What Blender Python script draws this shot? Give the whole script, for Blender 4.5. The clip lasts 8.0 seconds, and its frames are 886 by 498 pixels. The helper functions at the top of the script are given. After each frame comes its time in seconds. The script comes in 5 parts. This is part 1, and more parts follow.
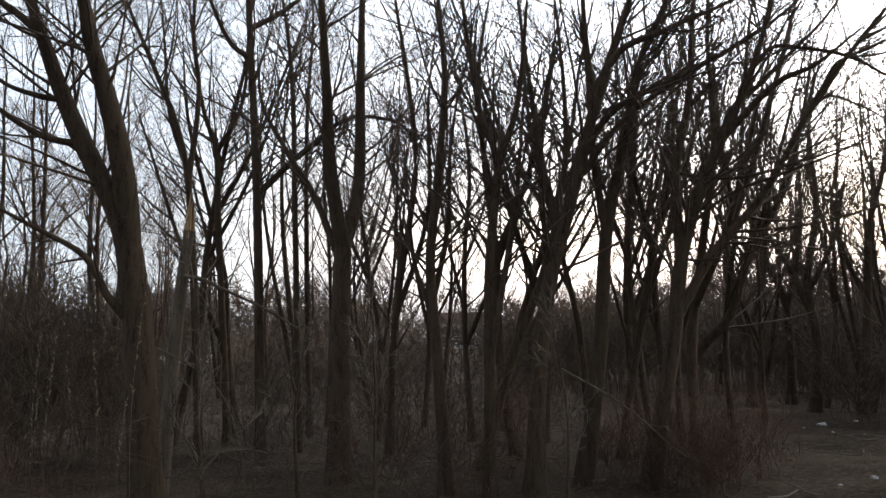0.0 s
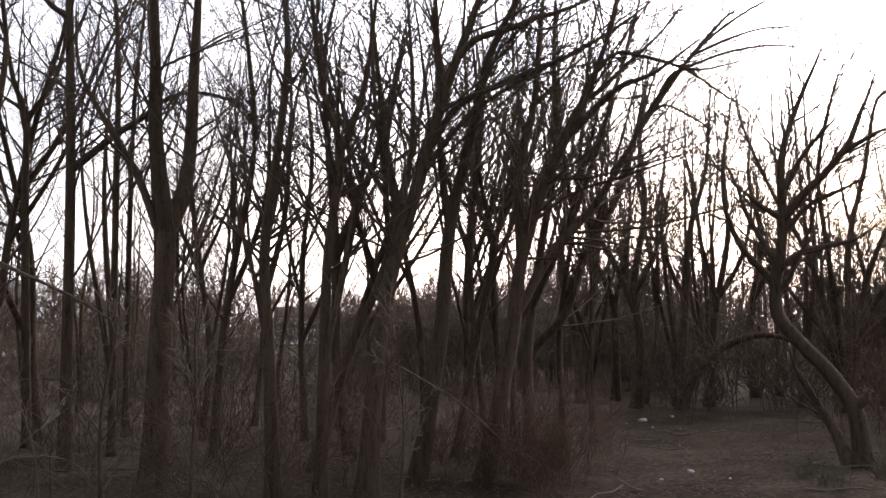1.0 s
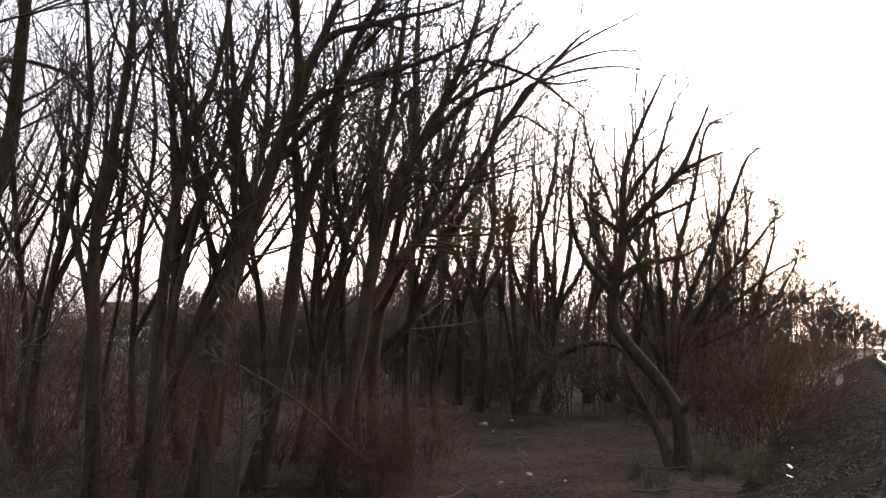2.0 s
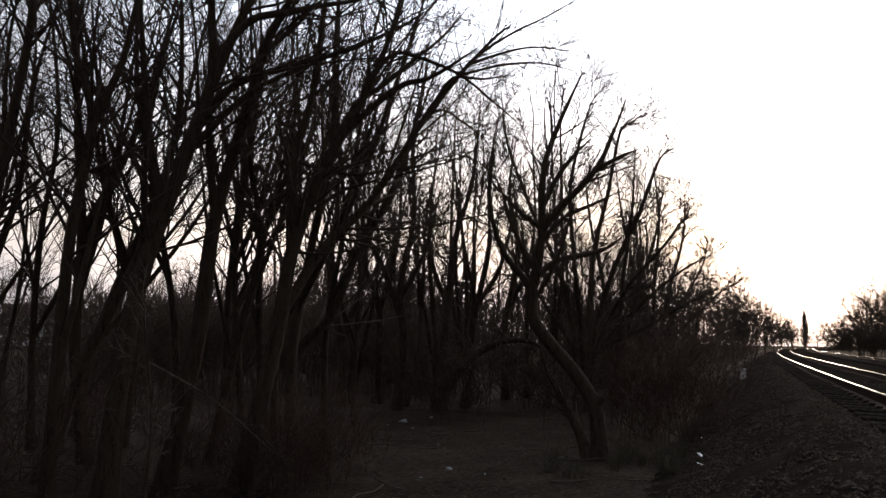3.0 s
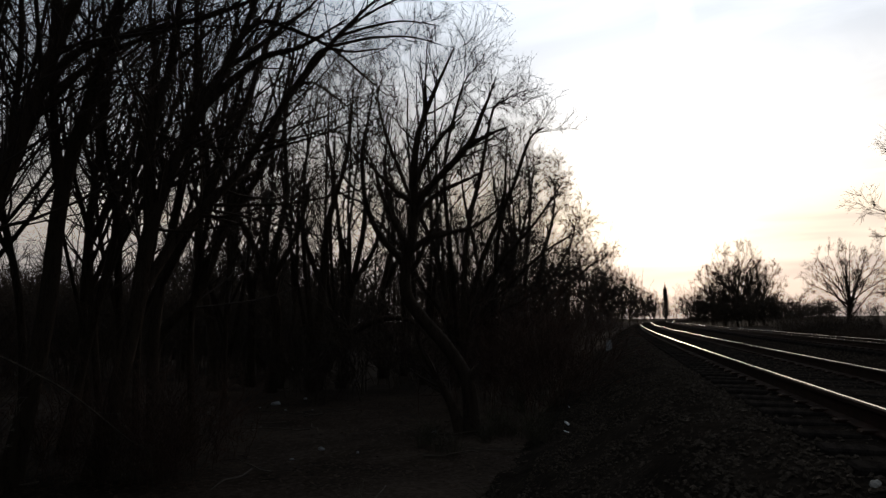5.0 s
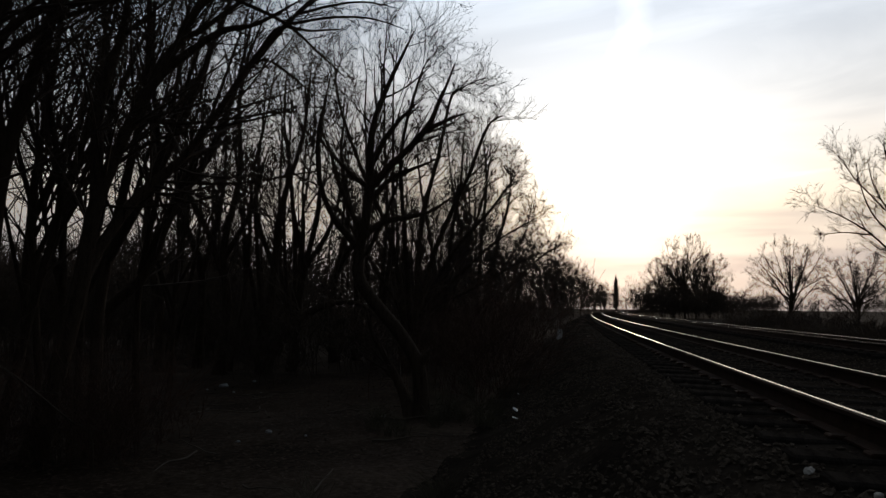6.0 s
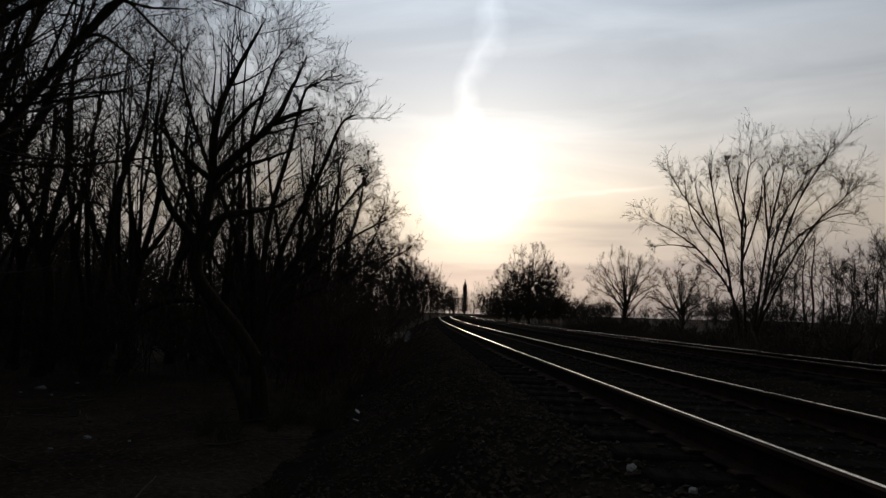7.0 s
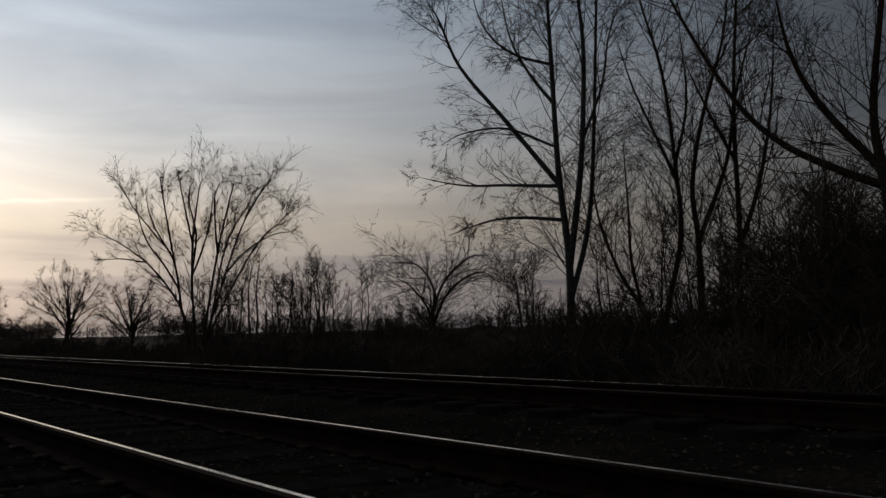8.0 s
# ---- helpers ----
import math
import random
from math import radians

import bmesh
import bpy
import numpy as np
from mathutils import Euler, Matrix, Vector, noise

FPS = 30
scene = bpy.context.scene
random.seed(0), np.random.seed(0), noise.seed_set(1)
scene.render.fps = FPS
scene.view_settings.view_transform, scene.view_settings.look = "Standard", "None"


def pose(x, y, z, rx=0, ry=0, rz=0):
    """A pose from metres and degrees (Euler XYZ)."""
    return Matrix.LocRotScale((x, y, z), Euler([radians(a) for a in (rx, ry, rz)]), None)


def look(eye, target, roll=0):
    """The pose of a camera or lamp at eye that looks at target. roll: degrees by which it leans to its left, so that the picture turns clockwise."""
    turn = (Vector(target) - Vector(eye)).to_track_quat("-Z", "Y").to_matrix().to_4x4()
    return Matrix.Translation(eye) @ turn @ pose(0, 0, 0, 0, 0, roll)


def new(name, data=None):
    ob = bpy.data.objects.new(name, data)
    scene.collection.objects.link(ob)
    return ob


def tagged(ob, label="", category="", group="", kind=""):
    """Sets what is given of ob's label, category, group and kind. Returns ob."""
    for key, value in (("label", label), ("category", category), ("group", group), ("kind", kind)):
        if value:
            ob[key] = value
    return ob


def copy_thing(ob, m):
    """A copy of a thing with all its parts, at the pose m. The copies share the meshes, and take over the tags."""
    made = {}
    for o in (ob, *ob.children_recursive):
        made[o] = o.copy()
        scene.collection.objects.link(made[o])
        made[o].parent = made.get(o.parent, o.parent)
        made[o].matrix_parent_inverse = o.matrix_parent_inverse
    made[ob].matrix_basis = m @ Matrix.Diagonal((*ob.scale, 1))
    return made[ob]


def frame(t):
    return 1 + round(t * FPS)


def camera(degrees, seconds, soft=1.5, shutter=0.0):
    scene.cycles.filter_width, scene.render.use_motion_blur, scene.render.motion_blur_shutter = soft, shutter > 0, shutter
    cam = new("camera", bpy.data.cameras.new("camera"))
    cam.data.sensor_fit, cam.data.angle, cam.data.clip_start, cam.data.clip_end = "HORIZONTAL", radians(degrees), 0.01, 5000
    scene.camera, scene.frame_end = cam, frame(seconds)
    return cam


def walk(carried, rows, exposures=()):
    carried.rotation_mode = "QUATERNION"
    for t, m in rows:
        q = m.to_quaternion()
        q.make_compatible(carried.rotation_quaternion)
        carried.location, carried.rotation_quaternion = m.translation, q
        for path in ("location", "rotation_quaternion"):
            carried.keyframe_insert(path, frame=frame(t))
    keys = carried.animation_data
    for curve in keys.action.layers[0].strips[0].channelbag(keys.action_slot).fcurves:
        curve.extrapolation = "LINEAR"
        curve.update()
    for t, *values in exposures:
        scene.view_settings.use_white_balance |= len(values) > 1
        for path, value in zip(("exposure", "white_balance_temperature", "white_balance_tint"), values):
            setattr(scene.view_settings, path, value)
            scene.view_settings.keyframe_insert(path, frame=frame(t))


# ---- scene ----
EYE = 1.9
cam = camera(59.9, 8.0, soft=1.45)
ROWS = [
    (0, -0.001, 0.001, 0.000, 0.00, 6.84, 1.08),
    (0.5, 0.035, 0.183, -0.007, -4.89, 6.69, 0.22),
    (1, 0.070, 0.431, -0.007, -11.82, 6.42, 0.31),
    (1.5, 0.082, 0.553, -0.004, -18.29, 6.22, 0.12),
    (1.7, 0.083, 0.581, -0.009, -20.55, 6.41, -0.50),
    (3, 0.118, 0.728, -0.112, -29.24, 6.89, -0.61),
    (3.5, 0.166, 0.747, -0.137, -32.67, 6.30, -0.30),
    (4, 0.214, 0.761, -0.130, -35.72, 5.93, -0.11),
    (4.5, 0.255, 0.772, -0.137, -37.65, 5.76, 0.77),
    (5.8, 0.272, 0.789, -0.164, -40.09, 4.61, -0.45),
    (6, 0.286, 0.787, -0.165, -41.66, 4.36, -0.47),
    (6.5, 0.349, 0.819, -0.177, -45.72, 3.98, -0.29),
    (7, 0.466, 0.842, -0.196, -52.71, 4.73, -1.47),
    (7.5, 0.574, 0.835, -0.184, -67.11, 5.54, -1.41),
    (7.6, 0.620, 0.841, -0.185, -72.19, 5.67, -1.49),
    (7.7, 0.665, 0.847, -0.186, -75.47, 5.62, -1.43),
    (7.8, 0.711, 0.853, -0.186, -79.54, 5.85, -0.92),
    (7.9, 0.732, 0.819, -0.190, -85.66, 5.86, 0.19),
    (8, 0.782, 0.796, -0.195, -91.72, 5.87, 1.42),
]
EXPOSURES = [(0.0, 1.85, 6950, 11), (0.5, 2.05, 7200, 16), (1.0, 2.28, 7200, 19), (1.7, 2.45, 7200, 20), (2.4, 1.15, 7000, 17), (3.0, 0.3, 6900, 17), (3.5, -0.2, 6850, 15), (4.5, -1.1, 6650, 12), (6.0, -1.5, 6500, 10), (6.5, -1.65, 6500, 10), (7.0, -1.95, 6450, 10), (8.0, -2.05, 6350, 10)]
walk(cam, [(t, pose(x, y, z + EYE, 90 + pitch, roll, yaw)) for t, x, y, z, yaw, pitch, roll in ROWS], EXPOSURES)

# ---- sky and sun ----
SUN_AZ, SUN_EL = radians(54.9), radians(8.6)
SUN_DIR = Vector((math.sin(SUN_AZ) * math.cos(SUN_EL), math.cos(SUN_AZ) * math.cos(SUN_EL), math.sin(SUN_EL)))


def link(tree, a, b):
    tree.links.new(a, b)


def node(tree, kind, **values):
    n = tree.nodes.new(kind)
    for key, value in values.items():
        n.inputs[key].default_value = value
    return n


def math_node(tree, op, a, b=None, clamp=False):
    n = tree.nodes.new("ShaderNodeMath")
    n.operation, n.use_clamp = op, clamp
    for i, v in enumerate((a, b)):
        if v is None:
            continue
        if isinstance(v, (int, float)):
            n.inputs[i].default_value = v
        else:
            tree.links.new(v, n.inputs[i])
    return n.outputs[0]


def mix_colour(tree, fac, a, b, blend="MIX"):
    n = tree.nodes.new("ShaderNodeMix")
    n.data_type, n.blend_type = "RGBA", blend
    for sock, v in ((n.inputs[0], fac), (n.inputs[6], a), (n.inputs[7], b)):
        if isinstance(v, (int, float)):
            sock.default_value = v
        elif isinstance(v, tuple):
            sock.default_value = (*v, 1) if len(v) == 3 else v
        else:
            tree.links.new(v, sock)
    return n.outputs[2]


def ramp(tree, fac, stops):
    n = tree.nodes.new("ShaderNodeValToRGB")
    while len(n.color_ramp.elements) < len(stops):
        n.color_ramp.elements.new(0.5)
    for e, (p, c) in zip(n.color_ramp.elements, stops):
        e.position, e.color = p, (*c, 1)
    tree.links.new(fac, n.inputs[0])
    return n.outputs[0]


def build_world():
    world = bpy.data.worlds.new("sky")
    scene.world = world
    world.use_nodes = True
    t = world.node_tree
    t.nodes.clear()
    sky = t.nodes.new("ShaderNodeTexSky")
    sky.sky_type, sky.sun_disc = "NISHITA", False
    sky.sun_elevation, sky.sun_rotation = SUN_EL, SUN_AZ
    sky.air_density, sky.dust_density, sky.ozone_density = 1.0, 2.0, 2.0
    coord = t.nodes.new("ShaderNodeTexCoord")
    # thin high cloud, drawn out sideways
    stretch = node(t, "ShaderNodeMapping", Scale=(1.2, 1.2, 7.0))
    link(t, coord.outputs["Generated"], stretch.inputs["Vector"])
    cloud = node(t, "ShaderNodeTexNoise", Scale=2.2, Detail=6.0, Roughness=0.55, Distortion=0.6)
    link(t, stretch.outputs[0], cloud.inputs["Vector"])
    drift = node(t, "ShaderNodeTexNoise", Scale=5.0, Detail=5.0)
    link(t, coord.outputs["Generated"], drift.inputs["Vector"])
    shift = t.nodes.new("ShaderNodeVectorMath")
    shift.operation = "MULTIPLY_ADD"
    shift.inputs[1].default_value = (0.16, 0.16, 0.0)
    link(t, drift.outputs["Color"], shift.inputs[0])
    link(t, coord.outputs["Generated"], shift.inputs[2])
    recentre = t.nodes.new("ShaderNodeVectorMath")
    recentre.operation = "SUBTRACT"
    recentre.inputs[1].default_value = (0.08, 0.08, 0.0)
    link(t, shift.outputs[0], recentre.inputs[0])
    wavy = recentre.outputs[0]
    veil = ramp(t, cloud.outputs["Fac"], [(0.38, (0, 0, 0)), (0.72, (1, 1, 1))])
    # light scattered forward through the cloud round the sun
    dot = t.nodes.new("ShaderNodeVectorMath")
    dot.operation = "DOT_PRODUCT"
    dot.inputs[1].default_value = SUN_DIR
    link(t, coord.outputs["Generated"], dot.inputs[0])
    near = math_node(t, "MAXIMUM", dot.outputs["Value"], 0.0)
    halo = math_node(t, "MULTIPLY", math_node(t, "POWER", near, 600.0), 6.0)
    wide = math_node(t, "MULTIPLY", math_node(t, "POWER", near, 2.9), 2.35)
    mid = math_node(t, "MULTIPLY", math_node(t, "POWER", near, 70.0), 1.15)
    split = t.nodes.new("ShaderNodeSeparateXYZ")
    link(t, coord.outputs["Generated"], split.inputs[0])
    tint = ramp(t, split.outputs["Z"], [(0.0, (0.44, 0.4, 0.42)), (0.05, (0.66, 0.56, 0.53)), (0.13, (1.0, 0.84, 0.67)), (0.24, (0.92, 0.915, 0.905)), (0.42, (0.72, 0.84, 1.0))])
    broad = mix_colour(t, 1.0, tint, math_node(t, "ADD", wide, mid), "MULTIPLY")
    streaks = mix_colour(t, math_node(t, "MULTIPLY", veil, 0.75), broad, mix_colour(t, 1.0, broad, (1.5, 1.46, 1.4), "MULTIPLY"))
    # thicker air and thin bars of cloud low over the horizon
    dim = ramp(t, split.outputs["Z"], [(0.02, (0.12, 0.1, 0.1)), (0.075, (0.42, 0.38, 0.38)), (0.125, (1, 1, 1))])
    flat = node(t, "ShaderNodeMapping", Scale=(2.2, 2.2, 34.0))
    link(t, coord.outputs["Generated"], flat.inputs["Vector"])
    bars = node(t, "ShaderNodeTexNoise", Scale=1.9, Detail=5.0, Roughness=0.5)
    link(t, flat.outputs[0], bars.inputs["Vector"])
    low = ramp(t, split.outputs["Z"], [(0.03, (0, 0, 0)), (0.055, (1, 1, 1)), (0.095, (1, 1, 1)), (0.15, (0, 0, 0))])
    barred = math_node(t, "MULTIPLY", low, ramp(t, bars.outputs["Fac"], [(0.48, (0, 0, 0)), (0.68, (1, 1, 1))]))
    streaks = mix_colour(t, barred, streaks, mix_colour(t, 1.0, streaks, (0.66, 0.66, 0.74), "MULTIPLY"))
    sunlit = mix_colour(t, 1.0, mix_colour(t, 1.0, (1.0, 0.84, 0.6), halo, "MULTIPLY"), dim, "MULTIPLY")
    glow = mix_colour(t, 1.0, streaks, sunlit, "ADD")
    base = mix_colour(t, 1.0, sky.outputs[0], (0.02, 0.02, 0.02), "MULTIPLY")
    # the high veil thickens towards the north-west and clears towards the south-east
    lee = t.nodes.new("ShaderNodeVectorMath")
    lee.operation = "DOT_PRODUCT"
    lee.inputs[1].default_value = (-0.87, 0.5, 0.0)
    link(t, coord.outputs["Generated"], lee.inputs[0])
    haze = math_node(t, "ADD", math_node(t, "MULTIPLY", lee.outputs["Value"], 0.6), 1.0)
    thin = mix_colour(t, 1.0, base, mix_colour(t, 1.0, (0.168, 0.194, 0.232), haze, "MULTIPLY"), "ADD")
    total = mix_colour(t, 1.0, thin, glow, "ADD")
    # a drifting plume of cloud over the sun, and an aircraft's trail beside it
    for normal, centre, width, reach, gain in (((-0.5918, 0.8018, 0.0831), (0.7805, 0.5442, 0.3078), 0.018, 8.2, 0.36), ((0.1852, -0.0260, -0.9824), (0.8921, 0.4237, 0.1570), 0.0035, 6.8, 0.2)):
        across = t.nodes.new("ShaderNodeVectorMath")
        across.operation = "DOT_PRODUCT"
        across.inputs[1].default_value = normal
        along = t.nodes.new("ShaderNodeVectorMath")
        along.operation = "DOT_PRODUCT"
        along.inputs[1].default_value = centre
        link(t, wavy, across.inputs[0])
        link(t, coord.outputs["Generated"], along.inputs[0])
        near_it = math_node(t, "SUBTRACT", 1.0, math_node(t, "DIVIDE", math_node(t, "ABSOLUTE", across.outputs["Value"]), width), clamp=True)
        within = math_node(t, "DIVIDE", math_node(t, "SUBTRACT", along.outputs["Value"], math.cos(radians(reach))), 1 - math.cos(radians(reach)), clamp=True)
        trail = math_node(t, "MULTIPLY", math_node(t, "MULTIPLY", near_it, math_node(t, "POWER", within, 0.5)), gain)
        total = mix_colour(t, trail, total, mix_colour(t, 1.0, total, (1.75, 1.72, 1.68), "MULTIPLY"))
    back = node(t, "ShaderNodeBackground", Strength=1.0)
    link(t, total, back.inputs["Color"])
    out = t.nodes.new("ShaderNodeOutputWorld")
    link(t, back.outputs[0], out.inputs[0])


build_world()
sun = new("sun", bpy.data.lights.new("sun", "SUN"))
sun.data.energy, sun.data.angle, sun.data.color = 0.6, radians(5.0), (1.0, 0.8, 0.58)
sun.matrix_world = look(SUN_DIR * 400, (0, 0, 0))


# ---- materials ----
def surface(name, dark, light, scale, rough=0.85, bump=0.3, stretch=(1, 1, 1), fine=9.0, metallic=0.0, spread=0.0, third=None, specular=0.35):
    """Mottled surface: two scales of noise between two or three colours, with relief."""
    m = bpy.data.materials.new(name)
    m.use_nodes = True
    t = m.node_tree
    bsdf = t.nodes["Principled BSDF"]
    coord = t.nodes.new("ShaderNodeTexCoord")
    mapping = node(t, "ShaderNodeMapping", Scale=stretch)
    link(t, coord.outputs["Object"], mapping.inputs["Vector"])
    big = node(t, "ShaderNodeTexNoise", Scale=scale, Detail=5.0, Roughness=0.6)
    small = node(t, "ShaderNodeTexNoise", Scale=scale * fine, Detail=6.0, Roughness=0.65)
    link(t, mapping.outputs[0], big.inputs["Vector"])
    link(t, mapping.outputs[0], small.inputs["Vector"])
    both = math_node(t, "ADD", math_node(t, "MULTIPLY", big.outputs["Fac"], 0.5), math_node(t, "MULTIPLY", small.outputs["Fac"], 0.5))
    stops = [(0.36, dark), (0.62, light)] if third is None else [(0.36, dark), (0.52, light), (0.66, third)]
    colour = ramp(t, both, stops)
    if spread:
        info = t.nodes.new("ShaderNodeObjectInfo")
        hsv = t.nodes.new("ShaderNodeHueSaturation")
        link(t, math_node(t, "ADD", math_node(t, "MULTIPLY", info.outputs["Random"], spread), 1 - spread / 2), hsv.inputs["Value"])
        link(t, colour, hsv.inputs["Color"])
        colour = hsv.outputs[0]
    link(t, colour, bsdf.inputs["Base Color"])
    bsdf.inputs["Roughness"].default_value = rough
    bsdf.inputs["Metallic"].default_value = metallic
    bsdf.inputs["Specular IOR Level"].default_value = specular
    if bump:
        b = node(t, "ShaderNodeBump", Strength=bump, Distance=0.03)
        link(t, both, b.inputs["Height"])
        link(t, b.outputs[0], bsdf.inputs["Normal"])
    return m


BARK = surface("bark", (0.016, 0.0105, 0.007), (0.068, 0.046, 0.031), 3.5, 0.95, 1.0, (5, 5, 0.9), 6, spread=0.3, third=(0.058, 0.047, 0.029), specular=0.12)
BARK_PALE = surface("bark_pale", (0.045, 0.033, 0.023), (0.13, 0.1, 0.072), 3, 0.9, 0.7, (3, 3, 0.5), 7)
BARK_BIRCH = surface("bark_birch", (0.03, 0.026, 0.022), (0.16, 0.145, 0.13), 2.2, 0.8, 0.4, (1, 1, 3), 6)
SPLINTER = surface("broken_wood", (0.2, 0.12, 0.06), (0.42, 0.28, 0.15), 6, 0.85, 0.6, (4, 4, 0.5))
TWIG = surface("twig", (0.026, 0.016, 0.01), (0.07, 0.044, 0.028), 4, 0.85, 0.0, spread=0.3)
TWIG_RED = surface("reddish_twig", (0.04, 0.02, 0.012), (0.1, 0.052, 0.03), 4, 0.85, 0.0, spread=0.3)
BRUSH = surface("brush", (0.034, 0.023, 0.015), (0.1, 0.068, 0.044), 3, 0.9, 0.0, spread=0.35)
STALK = surface("dry_stalk", (0.1, 0.08, 0.05), (0.22, 0.18, 0.12), 8, 0.85, 0.0)
SOIL = surface("leaf_litter", (0.015, 0.0105, 0.0073), (0.045, 0.032, 0.0225), 0.6, 0.95, 1.0, fine=22, third=(0.094, 0.069, 0.049), specular=0.02)
LEAF = surface("fallen_leaf", (0.03, 0.019, 0.012), (0.1, 0.067, 0.043), 5, 0.9, 0.0, spread=0.6, specular=0.1)
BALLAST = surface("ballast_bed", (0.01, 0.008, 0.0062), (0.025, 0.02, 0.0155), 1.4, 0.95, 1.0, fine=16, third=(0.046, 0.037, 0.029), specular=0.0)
STONE = surface("crushed_stone", (0.034, 0.026, 0.019), (0.125, 0.097, 0.071), 9, 0.92, 0.5, spread=0.5, specular=0.03)
STONE_PALE = surface("pale_stone", (0.4, 0.36, 0.3), (0.62, 0.57, 0.5), 20, 0.8, 0.3)
SLEEPER = surface("weathered_sleeper", (0.016, 0.013, 0.011), (0.048, 0.04, 0.033), 3, 0.85, 0.6, (6, 0.8, 2), 8, spread=0.4, specular=0.0)
RUST = surface("rusty_steel", (0.014, 0.008, 0.005), (0.042, 0.021, 0.013), 6, 0.9, 0.3, specular=0.06)
STEEL = surface("polished_steel", (0.5, 0.48, 0.46), (0.66, 0.64, 0.62), 2, 0.17, 0.0, (1, 1, 1), metallic=1.0)
SCRAP = surface("dull_white_plastic", (0.18, 0.18, 0.18), (0.34, 0.34, 0.33), 9, 0.5, 0.2)
PLASTIC = surface("white_plastic", (0.55, 0.56, 0.58), (0.8, 0.8, 0.8), 9, 0.35, 0.1)
CONCRETE = surface("pale_concrete", (0.28, 0.27, 0.25), (0.5, 0.48, 0.45), 7, 0.85, 0.3)
PLASTER = surface("pale_plaster", (0.6, 0.59, 0.57), (0.78, 0.77, 0.75), 0.8, 0.9, 0.1)
ROOF_TILE = surface("red_roof_tile", (0.07, 0.04, 0.034), (0.12, 0.066, 0.055), 2, 0.85, 0.3)
SLATE = surface("slate_roof", (0.04, 0.042, 0.045), (0.09, 0.092, 0.095), 2, 0.7, 0.3)
GLASS = surface("window_glass", (0.02, 0.025, 0.03), (0.05, 0.055, 0.06), 2, 0.08, 0.0, specular=0.6)
GRASS = surface("dry_grass", (0.04, 0.033, 0.018), (0.1, 0.085, 0.05), 4, 0.9, 0.0, spread=0.3)


# ---- mesh helpers ----
def tubes(P, R, sides):
    """Tapered tubes along M lines of N points each, as vertices and quads."""
    M, N, _ = P.shape
    T = np.gradient(P, axis=1)
    T /= np.linalg.norm(T, axis=2, keepdims=True) + 1e-9
    ref = np.where(np.abs(T[:, :1, 2:]) > 0.8, np.array([[[1.0, 0, 0]]]), np.array([[[0, 0, 1.0]]]))
    A = np.cross(T, np.broadcast_to(ref, T.shape))
    A /= np.linalg.norm(A, axis=2, keepdims=True) + 1e-9
    B = np.cross(T, A)
    ang = np.arange(sides) * 2 * np.pi / sides
    V = P[:, :, None] + R[:, :, None, None] * (np.cos(ang)[None, None, :, None] * A[:, :, None] + np.sin(ang)[None, None, :, None] * B[:, :, None])
    m, n, k = np.meshgrid(np.arange(M), np.arange(N - 1), np.arange(sides), indexing="ij")
    at = lambda nn, kk: (m * N + nn) * sides + kk
    k2 = (k + 1) % sides
    F = np.stack([at(n, k), at(n, k2), at(n + 1, k2), at(n + 1, k)], -1)
    return V.reshape(-1, 3), F.reshape(-1, 4)


def mesh_of(name, pieces, material, smooth=True):
    """One mesh from (vertices, faces) pieces; all the faces of a mesh have the same number of corners."""
    V, F, off = [], [], 0
    for v, f in pieces:
        V.append(np.asarray(v, float))
        F.append(np.asarray(f, int) + off)
        off += len(v)
    V, F = np.concatenate(V), np.concatenate(F)
    me = bpy.data.meshes.new(name)
    me.vertices.add(len(V))
    me.vertices.foreach_set("co", V.astype(np.float32).ravel())
    c = F.shape[1]
    me.loops.add(F.size)
    me.loops.foreach_set("vertex_index", F.astype(np.int32).ravel())
    me.polygons.add(len(F))
    me.polygons.foreach_set("loop_start", np.arange(0, F.size, c, dtype=np.int32))
    me.polygons.foreach_set("use_smooth", np.full(len(F), smooth))
    me.update(calc_edges=True)
    me.materials.append(material)
    return me


def child(name, me, parent, label=""):
    ob = new(name, me)
    ob.parent = parent
    return tagged(ob, label)


def box(x0, x1, y0, y1, z0, z1):
    v = [(x, y, z) for z in (z0, z1) for x, y in ((x0, y0), (x1, y0), (x1, y1), (x0, y1))]
    return np.array(v), np.array([(3, 2, 1, 0), (4, 5, 6, 7), (0, 1, 5, 4), (1, 2, 6, 5), (2, 3, 7, 6), (3, 0, 4, 7)])


def bevelled_box(name, size, bevel, material):
    bm = bmesh.new()
    bmesh.ops.create_cube(bm, size=1, matrix=Matrix.Diagonal((*size, 1)))
    bmesh.ops.bevel(bm, geom=bm.edges[:], offset=bevel, segments=1, affect="EDGES")
    me = bpy.data.meshes.new(name)
    bm.to_mesh(me)
    bm.free()
    me.materials.append(material)
    return me


# ---- growth ----
def spline(points, per=5):
    p = np.array(points, float)
    q = np.vstack([2 * p[0] - p[1], p, 2 * p[-1] - p[-2]])
    out = []
    for i in range(1, len(q) - 2):
        for u in np.arange(per) / per:
            a, b, c, d = q[i - 1], q[i], q[i + 1], q[i + 2]
            out.append(0.5 * (2 * b + (c - a) * u + (2 * a - 5 * b + 4 * c - d) * u * u + (3 * b - a - 3 * c + d) * u ** 3))
    return np.array(out + [p[-1]])


